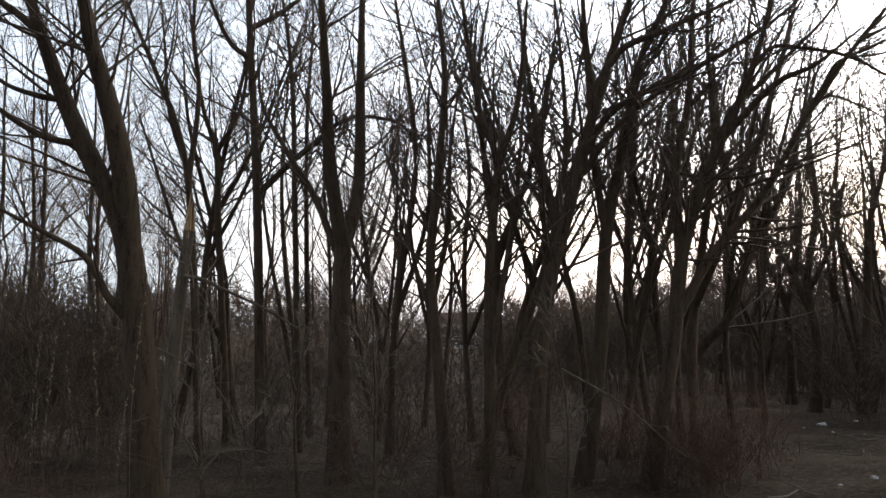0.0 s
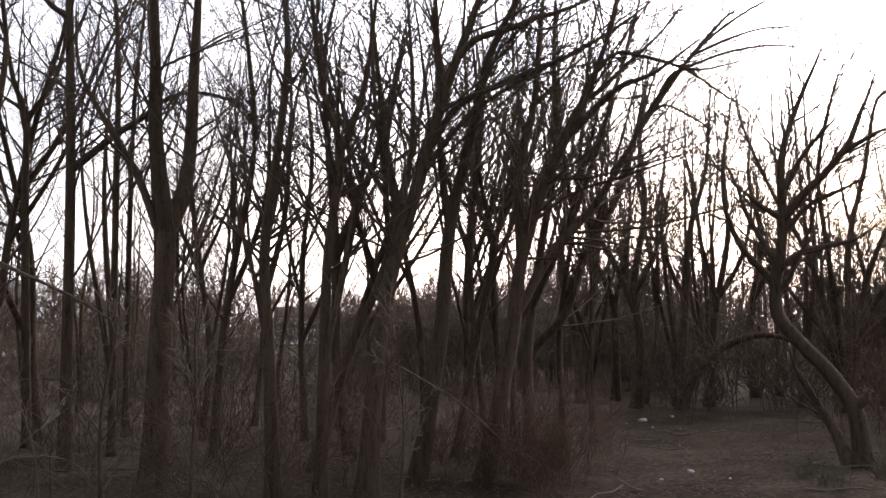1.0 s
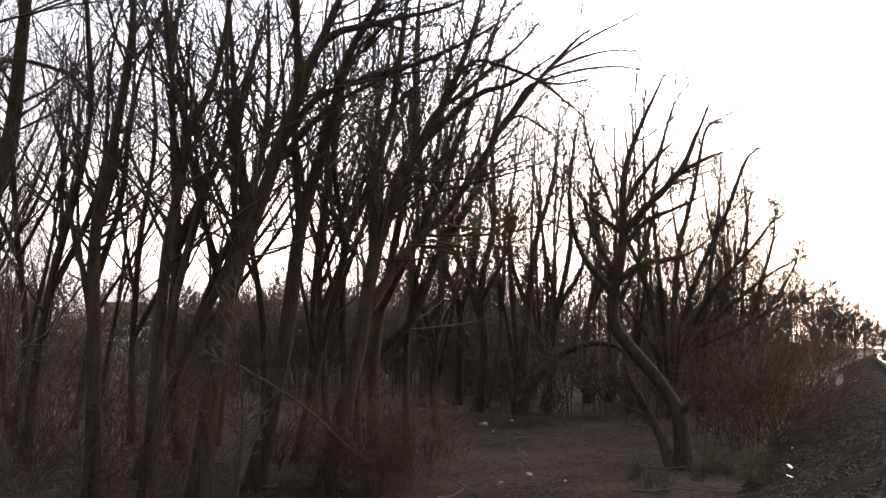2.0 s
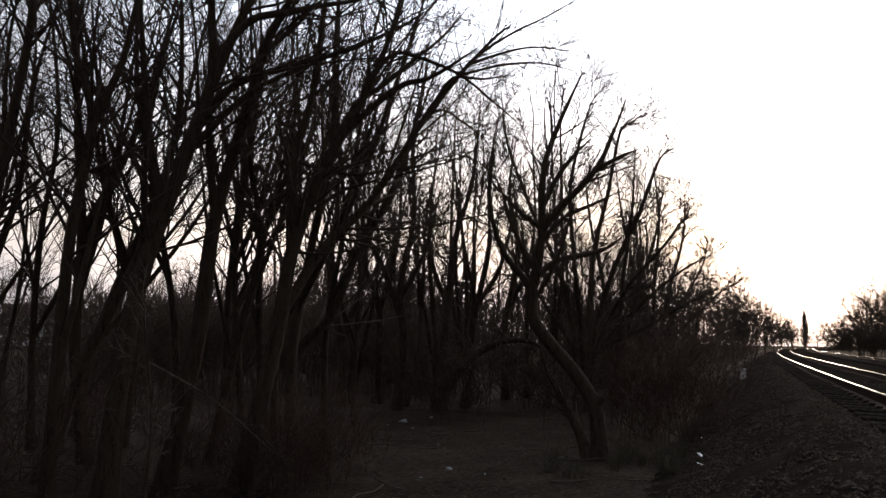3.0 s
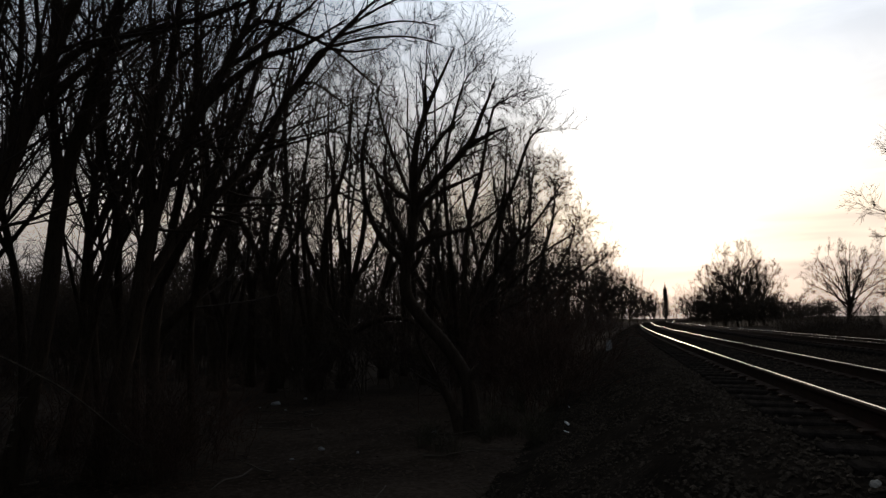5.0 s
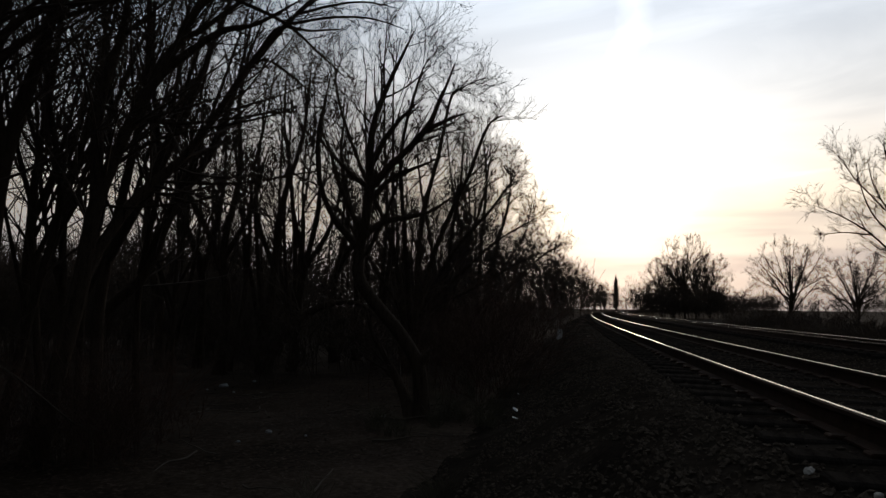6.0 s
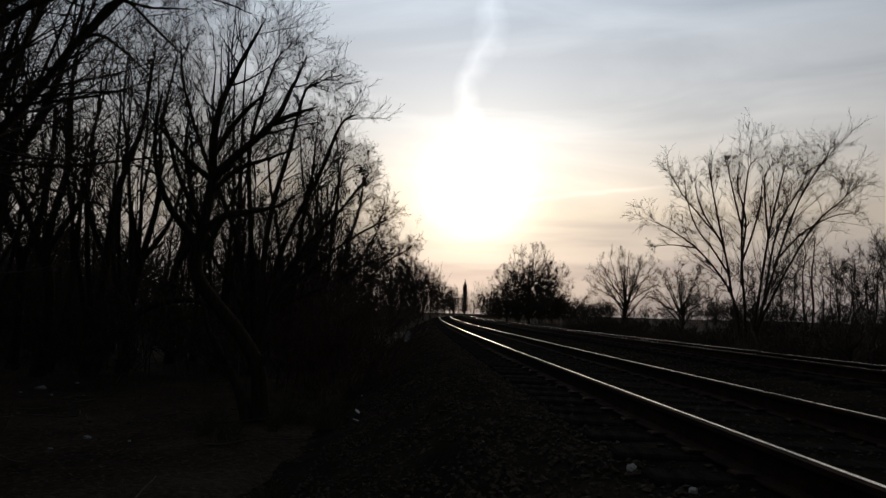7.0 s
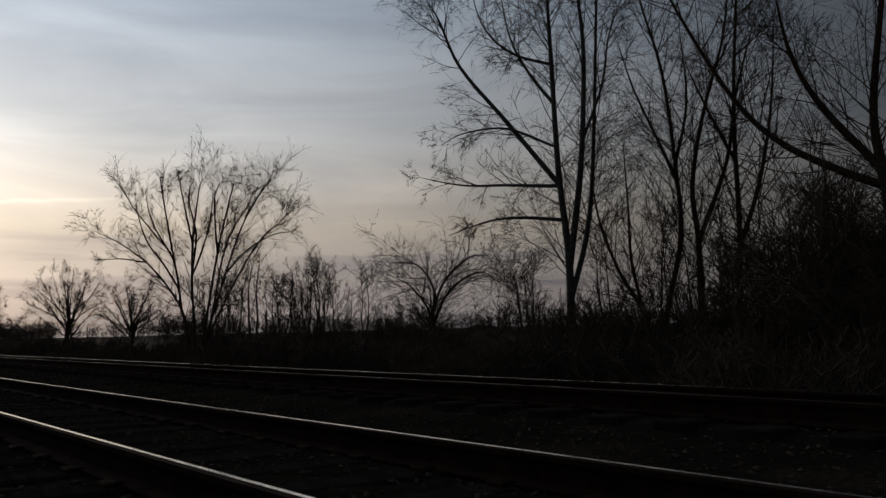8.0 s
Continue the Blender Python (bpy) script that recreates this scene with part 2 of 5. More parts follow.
def sprout(P, R, n, ratio, angle, up, nodes, rng, lo=0.3, thick=0.5, wander=0.2, least=0.003, longest=9.0, stout=1.0):
    """n shoots from each of the lines P: they leave at about angle degrees and bend towards up."""
    M, N, _ = P.shape
    idx = np.repeat(np.arange(M), n)
    u = rng.uniform(lo, 1.0, M * n) ** 0.85
    f = u * (N - 1)
    i = np.minimum(f.astype(int), N - 2)
    w = (f - i)[:, None]
    p = P[idx, i] * (1 - w) + P[idx, i + 1] * w
    T = P[idx, i + 1] - P[idx, i]
    T /= np.linalg.norm(T, axis=1, keepdims=True) + 1e-9
    r = R[idx, i] * (1 - w[:, 0]) + R[idx, i + 1] * w[:, 0]
    L = np.linalg.norm(np.diff(P, axis=1), axis=2).sum(1)[idx] * ratio * (1.1 - 0.4 * u) * rng.uniform(0.55, 1.3, M * n)
    L = np.minimum(L, longest)
    v = rng.normal(size=(M * n, 3))
    v -= T * (v * T).sum(1, keepdims=True)
    v /= np.linalg.norm(v, axis=1, keepdims=True) + 1e-9
    a = np.radians(angle) * rng.uniform(0.6, 1.35, M * n)[:, None]
    d = T * np.cos(a) + v * np.sin(a)
    out = np.empty((M * n, nodes, 3))
    out[:, 0] = p
    bend = rng.normal(size=d.shape) * wander * 0.55
    for k in range(1, nodes):
        d = d + bend + rng.normal(size=d.shape) * wander * 0.4 + np.array([0, 0, up])
        d /= np.linalg.norm(d, axis=1, keepdims=True) + 1e-9
        out[:, k] = out[:, k - 1] + d * (L / (nodes - 1))[:, None]
    r0 = np.maximum(np.minimum(r * thick, stout), least * 1.4)
    return out, np.maximum(r0[:, None] * np.linspace(1, 0.3, nodes)[None], least)


# habit: limbs a metre, limb ratio, angle, upward pull, branches, twigs, start of the limbs
HABIT = {
    "oak": (3.2, 0.34, 48, 0.06, 6, 5, 0.25),
    "alder": (3.2, 0.28, 44, 0.07, 5, 4, 0.22),
    "poplar": (3.2, 0.22, 42, 0.08, 5, 5, 0.25),
    "willow": (4.8, 0.32, 44, 0.08, 6, 6, 0.12),
    "coppice": (5.2, 0.17, 34, 0.04, 6, 5, 0.2),
    "birch": (3.4, 0.28, 42, 0.02, 6, 6, 0.2),
    "open": (4.4, 0.25, 36, 0.08, 5, 4, 0.2),
    "apple": (5.0, 0.42, 48, 0.02, 5, 5, 0.15),
}
TREE_LABEL = {
    "oak": ("bare forked woodland tree with thick dark bark", "tree"),
    "alder": ("bare slender woodland tree with dark bark and fine twigs", "tree"),
    "poplar": ("tall straight bare tree with dark furrowed bark", "tree"),
    "willow": ("bare willow with a leaning split trunk at the wood's edge", "tree"),
    "coppice": ("bare many-stemmed tree fanning out beside the embankment", "tree"),
    "birch": ("bare birch with thin drooping twigs behind the hedge", "tree"),
    "open": ("bare vase-shaped tree with upright branches in the field", "tree"),
    "apple": ("low bare crooked tree with tangled twigs in the hedge", "tree"),
}


def tree(habit, x, y, face, seed, stems, dense=1.0, fine=0.0024, z=0.0):
    """A bare tree on the ground at x, y. stems: (radius, [(sideways, height), ...]) in the upright plane that faces the bearing; the first is the trunk."""
    rng = np.random.default_rng(seed)
    per_m, ratio, angle, up, nb, nt, lo = HABIT[habit]
    a = radians(face)
    right, ahead = np.array([math.cos(a), -math.sin(a), 0]), np.array([math.sin(a), math.cos(a), 0])
    root = new(habit + "_tree" if habit not in ("birch", "willow", "coppice") else habit, None)
    root.location = (x, y, z)
    tagged(root, *TREE_LABEL[habit], group="trees of the wood" if habit in ("oak", "alder", "poplar") else "")
    grown, bark = [], BARK_BIRCH if habit == "birch" else BARK
    limb_P, limb_R = [], []
    for i, (r0, ctrl) in enumerate(stems):
        ctrl = [(u, h - z) for u, h in ctrl]
        if ctrl[0][1] > 0 and (i == 0 or habit in ("coppice", "open", "apple")) and ctrl[0][1] < 2.4:
            ctrl = [(ctrl[0][0] * 0.5 if i else ctrl[0][0], -0.15)] + ctrl
        elif i == 0:
            ctrl[0] = (ctrl[0][0], -0.15)
        c = spline(ctrl)
        n = len(c)
        length = np.linalg.norm(np.diff(c, axis=0), axis=1).sum()
        start, rmax = 0.0, r0
        if i and c[0, 1] > 0.1 and grown:
            near = min(grown, key=lambda g: np.min(np.linalg.norm(g[0][:, :2] - c[0], axis=1)))
            k = np.argmin(np.linalg.norm(near[0][:, :2] - c[0], axis=1))
            start = near[0][k, 2]
            rmax = min(r0 * 1.15, near[1][k] * 0.9)
            c = c + (near[0][k, :2] - c[0]) * (np.linspace(1, 0, n) ** 3)[:, None]
        u = np.linspace(0, 1, n)
        depth = start + length * (rng.uniform(-0.14, 0.14) * u + rng.uniform(-0.05, 0.05) * np.sin(u * 5))
        if i == 0:
            depth = length * rng.uniform(-0.03, 0.03) * np.sin(u * 3)
        rad = rmax * (0.04 + 0.96 * (1 - u) ** 0.75) + 0.005
        if i == 0 and len(stems) > 1 and length < 5.2 and habit in ("oak", "willow"):
            rad = np.maximum(rmax * (1 - 0.25 * u), 0.012)
        if c[0, 1] < 0.1:
            rad = rad * (1 + 0.45 * np.exp(-np.maximum(c[:, 1], 0) / 0.25))
        knot = rng.normal(0, 0.02, n).cumsum() * 0.3
        rad = rad * (1 + np.clip(knot, -0.12, 0.12))
        grown.append((np.column_stack([c, depth]), rad))
        P3 = (c[:, :1] * right + depth[:, None] * ahead + np.column_stack([np.zeros((n, 2)), c[:, 1:]]))[None]
        part_name = "trunk" if i == 0 else "limb"
        child(part_name, mesh_of(part_name, [tubes(P3, rad[None], 9 if r0 > 0.08 else 7)], bark), root)
        count = max(3, int(length * per_m * dense))
        s = (lo if i == 0 or habit == "coppice" else 0.12)
        if i == 0 and len(stems) > 1 and habit in ("oak", "willow") and length < 5.2:
            continue
        lp, lr = sprout(P3, rad[None], count, ratio, angle, up, 7, rng, lo=s, thick=0.42, wander=0.11, longest=2.9, stout=0.02)
        limb_P.append(lp)
        limb_R.append(lr)
    if limb_P:
        P1, R1 = np.concatenate(limb_P), np.concatenate(limb_R)
        droop = -0.10 if habit == "birch" else up * 0.8
        P2, R2 = sprout(P1, R1, nb, 0.52, 46, droop * 0.5, 5, rng, lo=0.12, thick=0.5, wander=0.12, least=fine)
        P3, R3 = sprout(P2, R2, nt, 0.6, 44, droop * 0.6, 3, rng, lo=0.08, thick=0.55, wander=0.12, least=fine * 0.75)
        child("crown", mesh_of("crown", [tubes(P1, R1, 4), tubes(P2, R2, 3), tubes(P3, R3, 3)], TWIG), root, "fine bare twigs")
    return root


def simple_tree(name, seed, height, r, stems, spread, per, nb, nt, ratio=0.3, up=0.12, fine=0.006, lo=0.25, twig=None, angle=38):
    """A lighter bare tree with stems that rise together from the foot, for the depth of the wood and the far rows."""
    rng = np.random.default_rng(seed)
    root = new(name, None)
    Ps, Rs = [], []
    for i in range(stems):
        az = rng.uniform(0, 2 * math.pi)
        lean = spread * rng.uniform(0.3, 1.0) * (0.3 if stems == 1 else 1)
        u = np.linspace(0, 1, 11)
        h = height * rng.uniform(0.8, 1.0) * u
        out = lean * height * (u ** 0.8) + 0.04 * height * np.sin(u * rng.uniform(3, 7)) * u
        wob = rng.normal(0, 0.012 * height, 11).cumsum() * u
        P = np.column_stack([math.cos(az) * out - math.sin(az) * wob, math.sin(az) * out + math.cos(az) * wob, h - 0.12])
        Ps.append(P)
        Rs.append(np.maximum(r * rng.uniform(0.7, 1.0) * (1 - 0.85 * u), fine) * (1 + 0.4 * np.exp(-h / 0.25)))
    P, R = np.array(Ps), np.array(Rs)
    for i in range(stems):
        child("trunk" if stems == 1 else "stem", mesh_of("stem", [tubes(P[i:i + 1], R[i:i + 1], 6)], BARK), root)
    P1, R1 = sprout(P, R, per, ratio, angle, up, 7, rng, lo=lo, thick=0.45, least=fine, wander=0.12)
    P2, R2 = sprout(P1, R1, nb, 0.48, 35, up * 0.7, 5, rng, lo=0.12, thick=0.55, least=fine, wander=0.12)
    pieces = [tubes(P1, R1, 4), tubes(P2, R2, 3)]
    if nt:
        P3, R3 = sprout(P2, R2, nt, 0.65, 42, up * 0.4, 2, rng, lo=0.08, thick=0.6, least=fine * 0.75, wander=0.12)
        pieces.append(tubes(P3, R3, 3))
    child("crown", mesh_of("crown", pieces, twig or TWIG), root, "fine bare twigs")
    return root


def crowned_tree(name, seed, height, width, r, fine, limbs=13, bole=0.2, nb=9, nt=7):
    """Free-standing bare tree: a short bole and limbs that fan out into a rounded crown of fine twigs."""
    rng = np.random.default_rng(seed)
    root = new(name, None)
    u = np.linspace(0, 1, 8)
    P = np.column_stack([0.02 * height * np.sin(u * 4 + seed), 0.02 * height * np.sin(u * 3), height * 0.62 * u - 0.12])[None]
    R = (r * (1 - 0.75 * u) * (1 + 0.4 * np.exp(-u * 14)))[None]
    child("trunk", mesh_of("trunk", [tubes(P, R, 7)], BARK), root)
    mid = np.array([0, 0, height * (0.5 + bole * 0.5)])
    half = np.array([width / 2, width / 2, height * (0.5 - bole * 0.5)])
    lines, radii = [], []
    q = np.linspace(0, 1, 8)
    for i in range(limbs):
        az, el = 2.4 * i + rng.uniform(-0.4, 0.4), math.asin(min(0.98, -0.35 + 1.33 * ((i + 0.5) / limbs) ** 0.8))
        end = mid + half * np.array([math.cos(az) * math.cos(el), math.sin(az) * math.cos(el), math.sin(el)]) * rng.uniform(0.84, 0.95)
        at = rng.uniform(bole * 0.85, 0.5) * min(1.0, 0.75 + 0.5 * max(math.sin(el), 0))
        start = np.array([0, 0, height * at * 0.9])
        bend = start + (end - start) * 0.5 + np.array([0, 0, height * 0.05 * rng.uniform(0.2, 1.4)])
        line = (1 - q)[:, None] ** 2 * start + (2 * q * (1 - q))[:, None] * bend + (q ** 2)[:, None] * end
        line[1:] += rng.normal(0, 0.009 * height, (7, 3)).cumsum(0) * 0.3
        lines.append(line)
        radii.append(np.maximum(r * rng.uniform(0.35, 0.55) * (1 - 0.8 * q), fine))
    L, LR = np.array(lines), np.array(radii)
    for i in range(limbs):
        child("limb", mesh_of("limb", [tubes(L[i:i + 1], LR[i:i + 1], 5)], BARK), root)
    P1, R1 = sprout(L, LR, nb, 0.42, 38, 0.05, 5, rng, lo=0.2, thick=0.5, least=fine, longest=width * 0.15)
    P2, R2 = sprout(P1, R1, nt, 0.5, 34, 0.05, 4, rng, lo=0.15, thick=0.6, least=fine * 0.8)
    P3, R3 = sprout(P2, R2, 4, 0.6, 32, 0.04, 2, rng, lo=0.2, thick=0.6, least=fine * 0.6)
    child("crown", mesh_of("crown", [tubes(P1, R1, 4), tubes(P2, R2, 3), tubes(P3, R3, 3)], TWIG), root, "fine bare twigs")
    return root


def shrub(name, seed, height, stems, nb, nt, spread=0.5, fine=0.004, material=None, r=0.012, foot=0.12, low=0.5):
    """A leafless bush: shoots from one foot, with side shoots. One mesh."""
    rng = np.random.default_rng(seed)
    az, lean = rng.uniform(0, 2 * np.pi, stems), rng.uniform(0.05, spread, stems)
    u = np.linspace(0, 1, 6)
    h = height * rng.uniform(low, 1.0, stems)
    foot = rng.normal(0, foot * height, (stems, 2))
    wob = rng.normal(0, 0.05 * height, (stems, 6, 2)).cumsum(1) * u[None, :, None]
    P = np.zeros((stems, 6, 3))
    P[:, :, 0] = foot[:, :1] + np.cos(az)[:, None] * (lean * h)[:, None] * u ** 1.3 + wob[:, :, 0]
    P[:, :, 1] = foot[:, 1:] + np.sin(az)[:, None] * (lean * h)[:, None] * u ** 1.3 + wob[:, :, 1]
    P[:, :, 2] = h[:, None] * u - 0.06
    R = np.maximum(r * rng.uniform(0.6, 1.2, stems)[:, None] * (1 - 0.7 * u)[None], fine)
    P1, R1 = sprout(P, R, nb, 0.5, 40, 0.08, 3, rng, lo=0.12, thick=0.6, least=fine, wander=0.28)
    P2, R2 = sprout(P1, R1, nt, 0.8, 40, 0.05, 2, rng, lo=0.1, thick=0.7, least=fine * 0.8, wander=0.3)
    root = new(name, mesh_of("shoots", [tubes(P, R, 4)], material or BRUSH))
    child("crown", mesh_of("crown", [tubes(P1, R1, 3), tubes(P2, R2, 3)], material or BRUSH), root)
    return root


# ---- the line of the railway ----
D1, HEAD, K0, K1, CANT, SPACING, RAIL_Z = 1.346, radians(-50.04), 0.00057, -1.853e-06, 0.0394, 4.018, EYE - 0.765
CANT_FAR = 0.05
S_LINE = np.arange(-700.0, 2400.0, 1.0)
_k = np.where(S_LINE < 0, K0, np.maximum(K0 + K1 * S_LINE, 0.00035))
_th = HEAD - np.cumsum(_k) + np.cumsum(_k)[700]
LINE_X, LINE_Y = np.cumsum(-np.sin(_th)), np.cumsum(np.cos(_th))
LINE_X += D1 * math.cos(HEAD) - LINE_X[700]
LINE_Y += D1 * math.sin(HEAD) - LINE_Y[700]


def on_line(s, o):
    """Plan place of a point s metres along the first rail and o metres to its right, and the heading there."""
    th = np.interp(s, S_LINE, _th)
    return np.interp(s, S_LINE, LINE_X) + o * np.cos(th), np.interp(s, S_LINE, LINE_Y) + o * np.sin(th), th


def off_line(x, y):
    """Along and to the right of the first rail, for a place in the plan."""
    k = np.argmin((LINE_X - x) ** 2 + (LINE_Y - y) ** 2)
    th = _th[k]
    return S_LINE[k], (x - LINE_X[k]) * math.cos(th) + (y - LINE_Y[k]) * math.sin(th)


BED = [(-3.3, -0.12), (-2.7, 0.02), (-2.0, 0.36), (-1.25, 0.84), (-0.85, 0.935), (0.0, 0.949), (1.5, 0.889), (2.35, 0.868), (3.0, 0.89), (4.01, 0.961), (5.51, 0.885), (6.4, 0.84), (7.0, 0.7), (8.6, 0.02), (9.2, -0.12)]


def bed_height(o):
    return np.interp(o, [b[0] for b in BED], [b[1] for b in BED])


def build_ground():
    gx = np.concatenate([-np.geomspace(3000, 16, 16), np.arange(-15, 45, 0.5), np.geomspace(46, 3500, 30)])
    gy = np.concatenate([-np.geomspace(3000, 21, 16), np.arange(-20, 32, 0.5), np.geomspace(33, 3500, 30)])
    X, Y = np.meshgrid(gx, gy, indexing="ij")
    Z = np.zeros_like(X)
    for i in range(X.shape[0]):
        for j in range(X.shape[1]):
            v = Vector((X[i, j], Y[i, j], 0))
            if abs(X[i, j]) < 60 and abs(Y[i, j]) < 60:
                Z[i, j] = 0.13 * noise.noise(v * 0.22) + 0.05 * noise.noise(v * 0.9)
            else:
                Z[i, j] = 0.25 * noise.noise(v * 0.02)
    V = np.stack([X, Y, Z - 0.06], -1).reshape(-1, 3)
    n = len(gy)
    i, j = np.meshgrid(np.arange(len(gx) - 1), np.arange(n - 1), indexing="ij")
    F = np.stack([i * n + j, (i + 1) * n + j, (i + 1) * n + j + 1, i * n + j + 1], -1).reshape(-1, 4)
    tagged(new("ground", mesh_of("ground", [(V, F)], SOIL)), "flat woodland floor and fields under dark leaf litter", "ground", kind="structure")


def build_bed():
    s = np.concatenate([np.arange(-60, -8, 4.0), np.arange(-8, 40, 0.4), np.arange(40, 200, 3.0), np.arange(200, 1500, 20.0)])
    o = np.concatenate([np.linspace(-3.3, -0.6, 14), np.linspace(-0.4, 6.6, 19), np.linspace(6.9, 9.2, 7)])
    S, O = np.meshgrid(s, o, indexing="ij")
    X, Y, _ = on_line(S, O)
    rng = np.random.default_rng(5)
    Z = bed_height(O) + rng.normal(0, 1.0, S.shape) * np.where((O > -1.0) & (O < 6.4), 0.006, 0.018)
    V = np.stack([X, Y, Z], -1).reshape(-1, 3)
    n = len(o)
    i, j = np.meshgrid(np.arange(len(s) - 1), np.arange(n - 1), indexing="ij")
    F = np.stack([i * n + j, i * n + j + 1, (i + 1) * n + j + 1, (i + 1) * n + j], -1).reshape(-1, 4)[:, ::-1]
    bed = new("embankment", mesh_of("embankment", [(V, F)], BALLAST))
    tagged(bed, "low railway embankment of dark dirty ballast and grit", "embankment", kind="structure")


RAIL_PROFILE = [(-0.075, 0), (0.075, 0), (0.075, 0.012), (0.012, 0.03), (0.010, 0.125), (0.036, 0.138), (0.036, 0.165), (0.029, 0.1715), (-0.029, 0.1715), (-0.036, 0.165), (-0.036, 0.138), (-0.010, 0.125), (-0.012, 0.03), (-0.075, 0.012)]


def build_track(o0, z0, far, worn, cant):
    """Two rails on sleepers; o0, z0: place of its first rail, whose head's top is at z0."""
    root = new("railway_track", None)
    tagged(root, "railway track with shiny worn steel rails on weathered sleepers", "railway track", group="railway tracks")
    s = np.concatenate([np.arange(-60, 60, 2.0), np.arange(60, 300, 4.0), np.arange(300, far, 15.0)])
    prof = np.array(RAIL_PROFILE)
    n = len(prof)
    for o, z, half in ((o0, z0, worn[0]), (o0 + 1.507, z0 - cant * 1.507, worn[1])):
        prof[7, 0], prof[8, 0] = half, -half
        V = np.empty((len(s), n, 3))
        for k in range(n):
            X, Y, _ = on_line(s, o + prof[k, 0])
            V[:, k] = np.column_stack([X, Y, np.full(len(s), z - 0.172 + prof[k, 1])])
        i, k = np.meshgrid(np.arange(len(s) - 1), np.arange(n), indexing="ij")
        k2 = (k + 1) % n
        F = np.stack([i * n + k, (i + 1) * n + k, (i + 1) * n + k2, i * n + k2], -1).reshape(-1, 4)
        me = mesh_of("rail", [(V.reshape(-1, 3), F)], RUST, smooth=False)
        me.materials.append(STEEL)
        shiny = np.isin(k, (7,)).reshape(-1)
        me.polygons.foreach_set("material_index", shiny.astype(np.int32))
        child("rail", me, root, "rusty steel rail with a polished head")
    return root


build_ground()
build_bed()
TRACKS = [build_track(0.0, RAIL_Z, 1500, (0.012, 0.016), CANT), build_track(SPACING, RAIL_Z + 0.013, 1500, (0.006, 0.027), CANT_FAR)]


# ---- the trees that stand nearest ----
tree("oak", -3.29, 8.70, -20.7, 11, [
    (0.2, [(0.02, 0.1), (-0.08, 1.37), (-0.14, 2.24), (-0.25, 3.01)]),
    (0.145, [(-0.25, 3.01), (-0.4, 3.45), (-0.65, 3.96), (-0.88, 4.46), (-1.05, 4.9), (-1.2, 5.34), (-1.34, 5.79), (-1.75, 7.4), (-1.9, 9.0)]),
    (0.15, [(-0.23, 3.01), (-0.28, 3.59), (-0.38, 4.17), (-0.52, 4.69), (-0.66, 5.14), (-0.74, 5.53), (-0.8, 5.87), (-1.0, 7.4), (-1.05, 9.2)]),
    (0.045, [(-0.24, 2.06), (-0.36, 2.24), (-0.52, 2.49), (-0.64, 2.78), (-0.79, 2.96), (-1.04, 3.11), (-1.32, 3.26), (-1.65, 3.43), (-2.2, 3.6)]),
    (0.035, [(-0.87, 4.1), (-1.14, 4.18), (-1.37, 4.32), (-1.59, 4.49), (-1.81, 4.66), (-2.2, 5.1)]),
    (0.03, [(-1.1, 4.57), (-1.32, 4.64), (-1.58, 4.78), (-1.9, 5.1)]),
    (0.038, [(-1.2, 5.3), (-1.47, 5.54), (-1.65, 5.71), (-2.0, 6.2), (-2.3, 7.1)])])
tree("poplar", -3.08, 13.15, -13.2, 12, [
    (0.099, [(-0, 0.12), (-0.1, 4.43), (-0.25, 7.38), (-0.35, 9.61), (-0.43, 11.59)]),
    (0.051, [(-0.03, 4.41), (0.52, 5.05), (0.91, 5.43), (1.31, 5.83), (1.82, 6.01), (2.55, 5.85), (2.86, 5.19)]),
    (0.044, [(-0.22, 7.28), (0.31, 7.69), (0.91, 8.33), (1.32, 9.14)]),
    (0.044, [(-0.3, 6.65), (-0.62, 7.1), (-0.96, 7.95), (-1.27, 8.97)])])
tree("alder", -4.49, 14.31, -17.4, 13, [
    (0.082, [(0, 0.34), (-0.19, 4.14), (-0.43, 5.86), (-0.91, 7.15), (-1.44, 8.43), (-1.83, 9.73)]),
    (0.053, [(-0.16, 4.89), (-0.07, 6.66), (-0.21, 7.89), (-0.18, 9.98)]),
    (0.037, [(-0.32, 5.43), (-0.64, 6.4), (-0.77, 7.83), (-0.91, 9.41)])])
tree("alder", -4.28, 15.42, -15.5, 14, [
    (0.083, [(0, 0.31), (-0.22, 4.3), (-0.28, 5.84), (-0.53, 6.63), (-0.74, 7.81), (-0.95, 9.75)]),
    (0.048, [(-0.28, 5.84), (0.17, 6.73), (0.33, 7.9), (0.42, 9.66)])])
tree("poplar", -2.64, 14.26, -10.5, 15, [
    (0.067, [(0, 0.11), (-0.09, 4.1), (-0.13, 6.28), (-0.22, 7.62), (-0.41, 8.98), (-0.58, 10.83)])])
tree("poplar", -2.89, 16.75, -9.8, 16, [
    (0.069, [(-0, 0.32), (-0.07, 4.48), (-0.05, 7.04), (0.07, 9.03), (-0.02, 11.34)])])
tree("oak", -1.51, 11.20, -7.7, 17, [
    (0.178, [(0, -0.03), (0.02, 1.96), (0.06, 3.28)]),
    (0.098, [(-0.01, 3.24), (-0.15, 4.46), (-0.17, 5.5), (-0.25, 7.1), (-0.32, 8.74)]),
    (0.111, [(0.11, 3.28), (0.32, 4.21), (0.35, 5.78), (0.38, 7.12), (0.46, 8.98)]),
    (0.049, [(-0.2, 3.03), (-0.44, 4.04), (-0.81, 4.8), (-1.15, 5.56), (-1.24, 6.52)])])
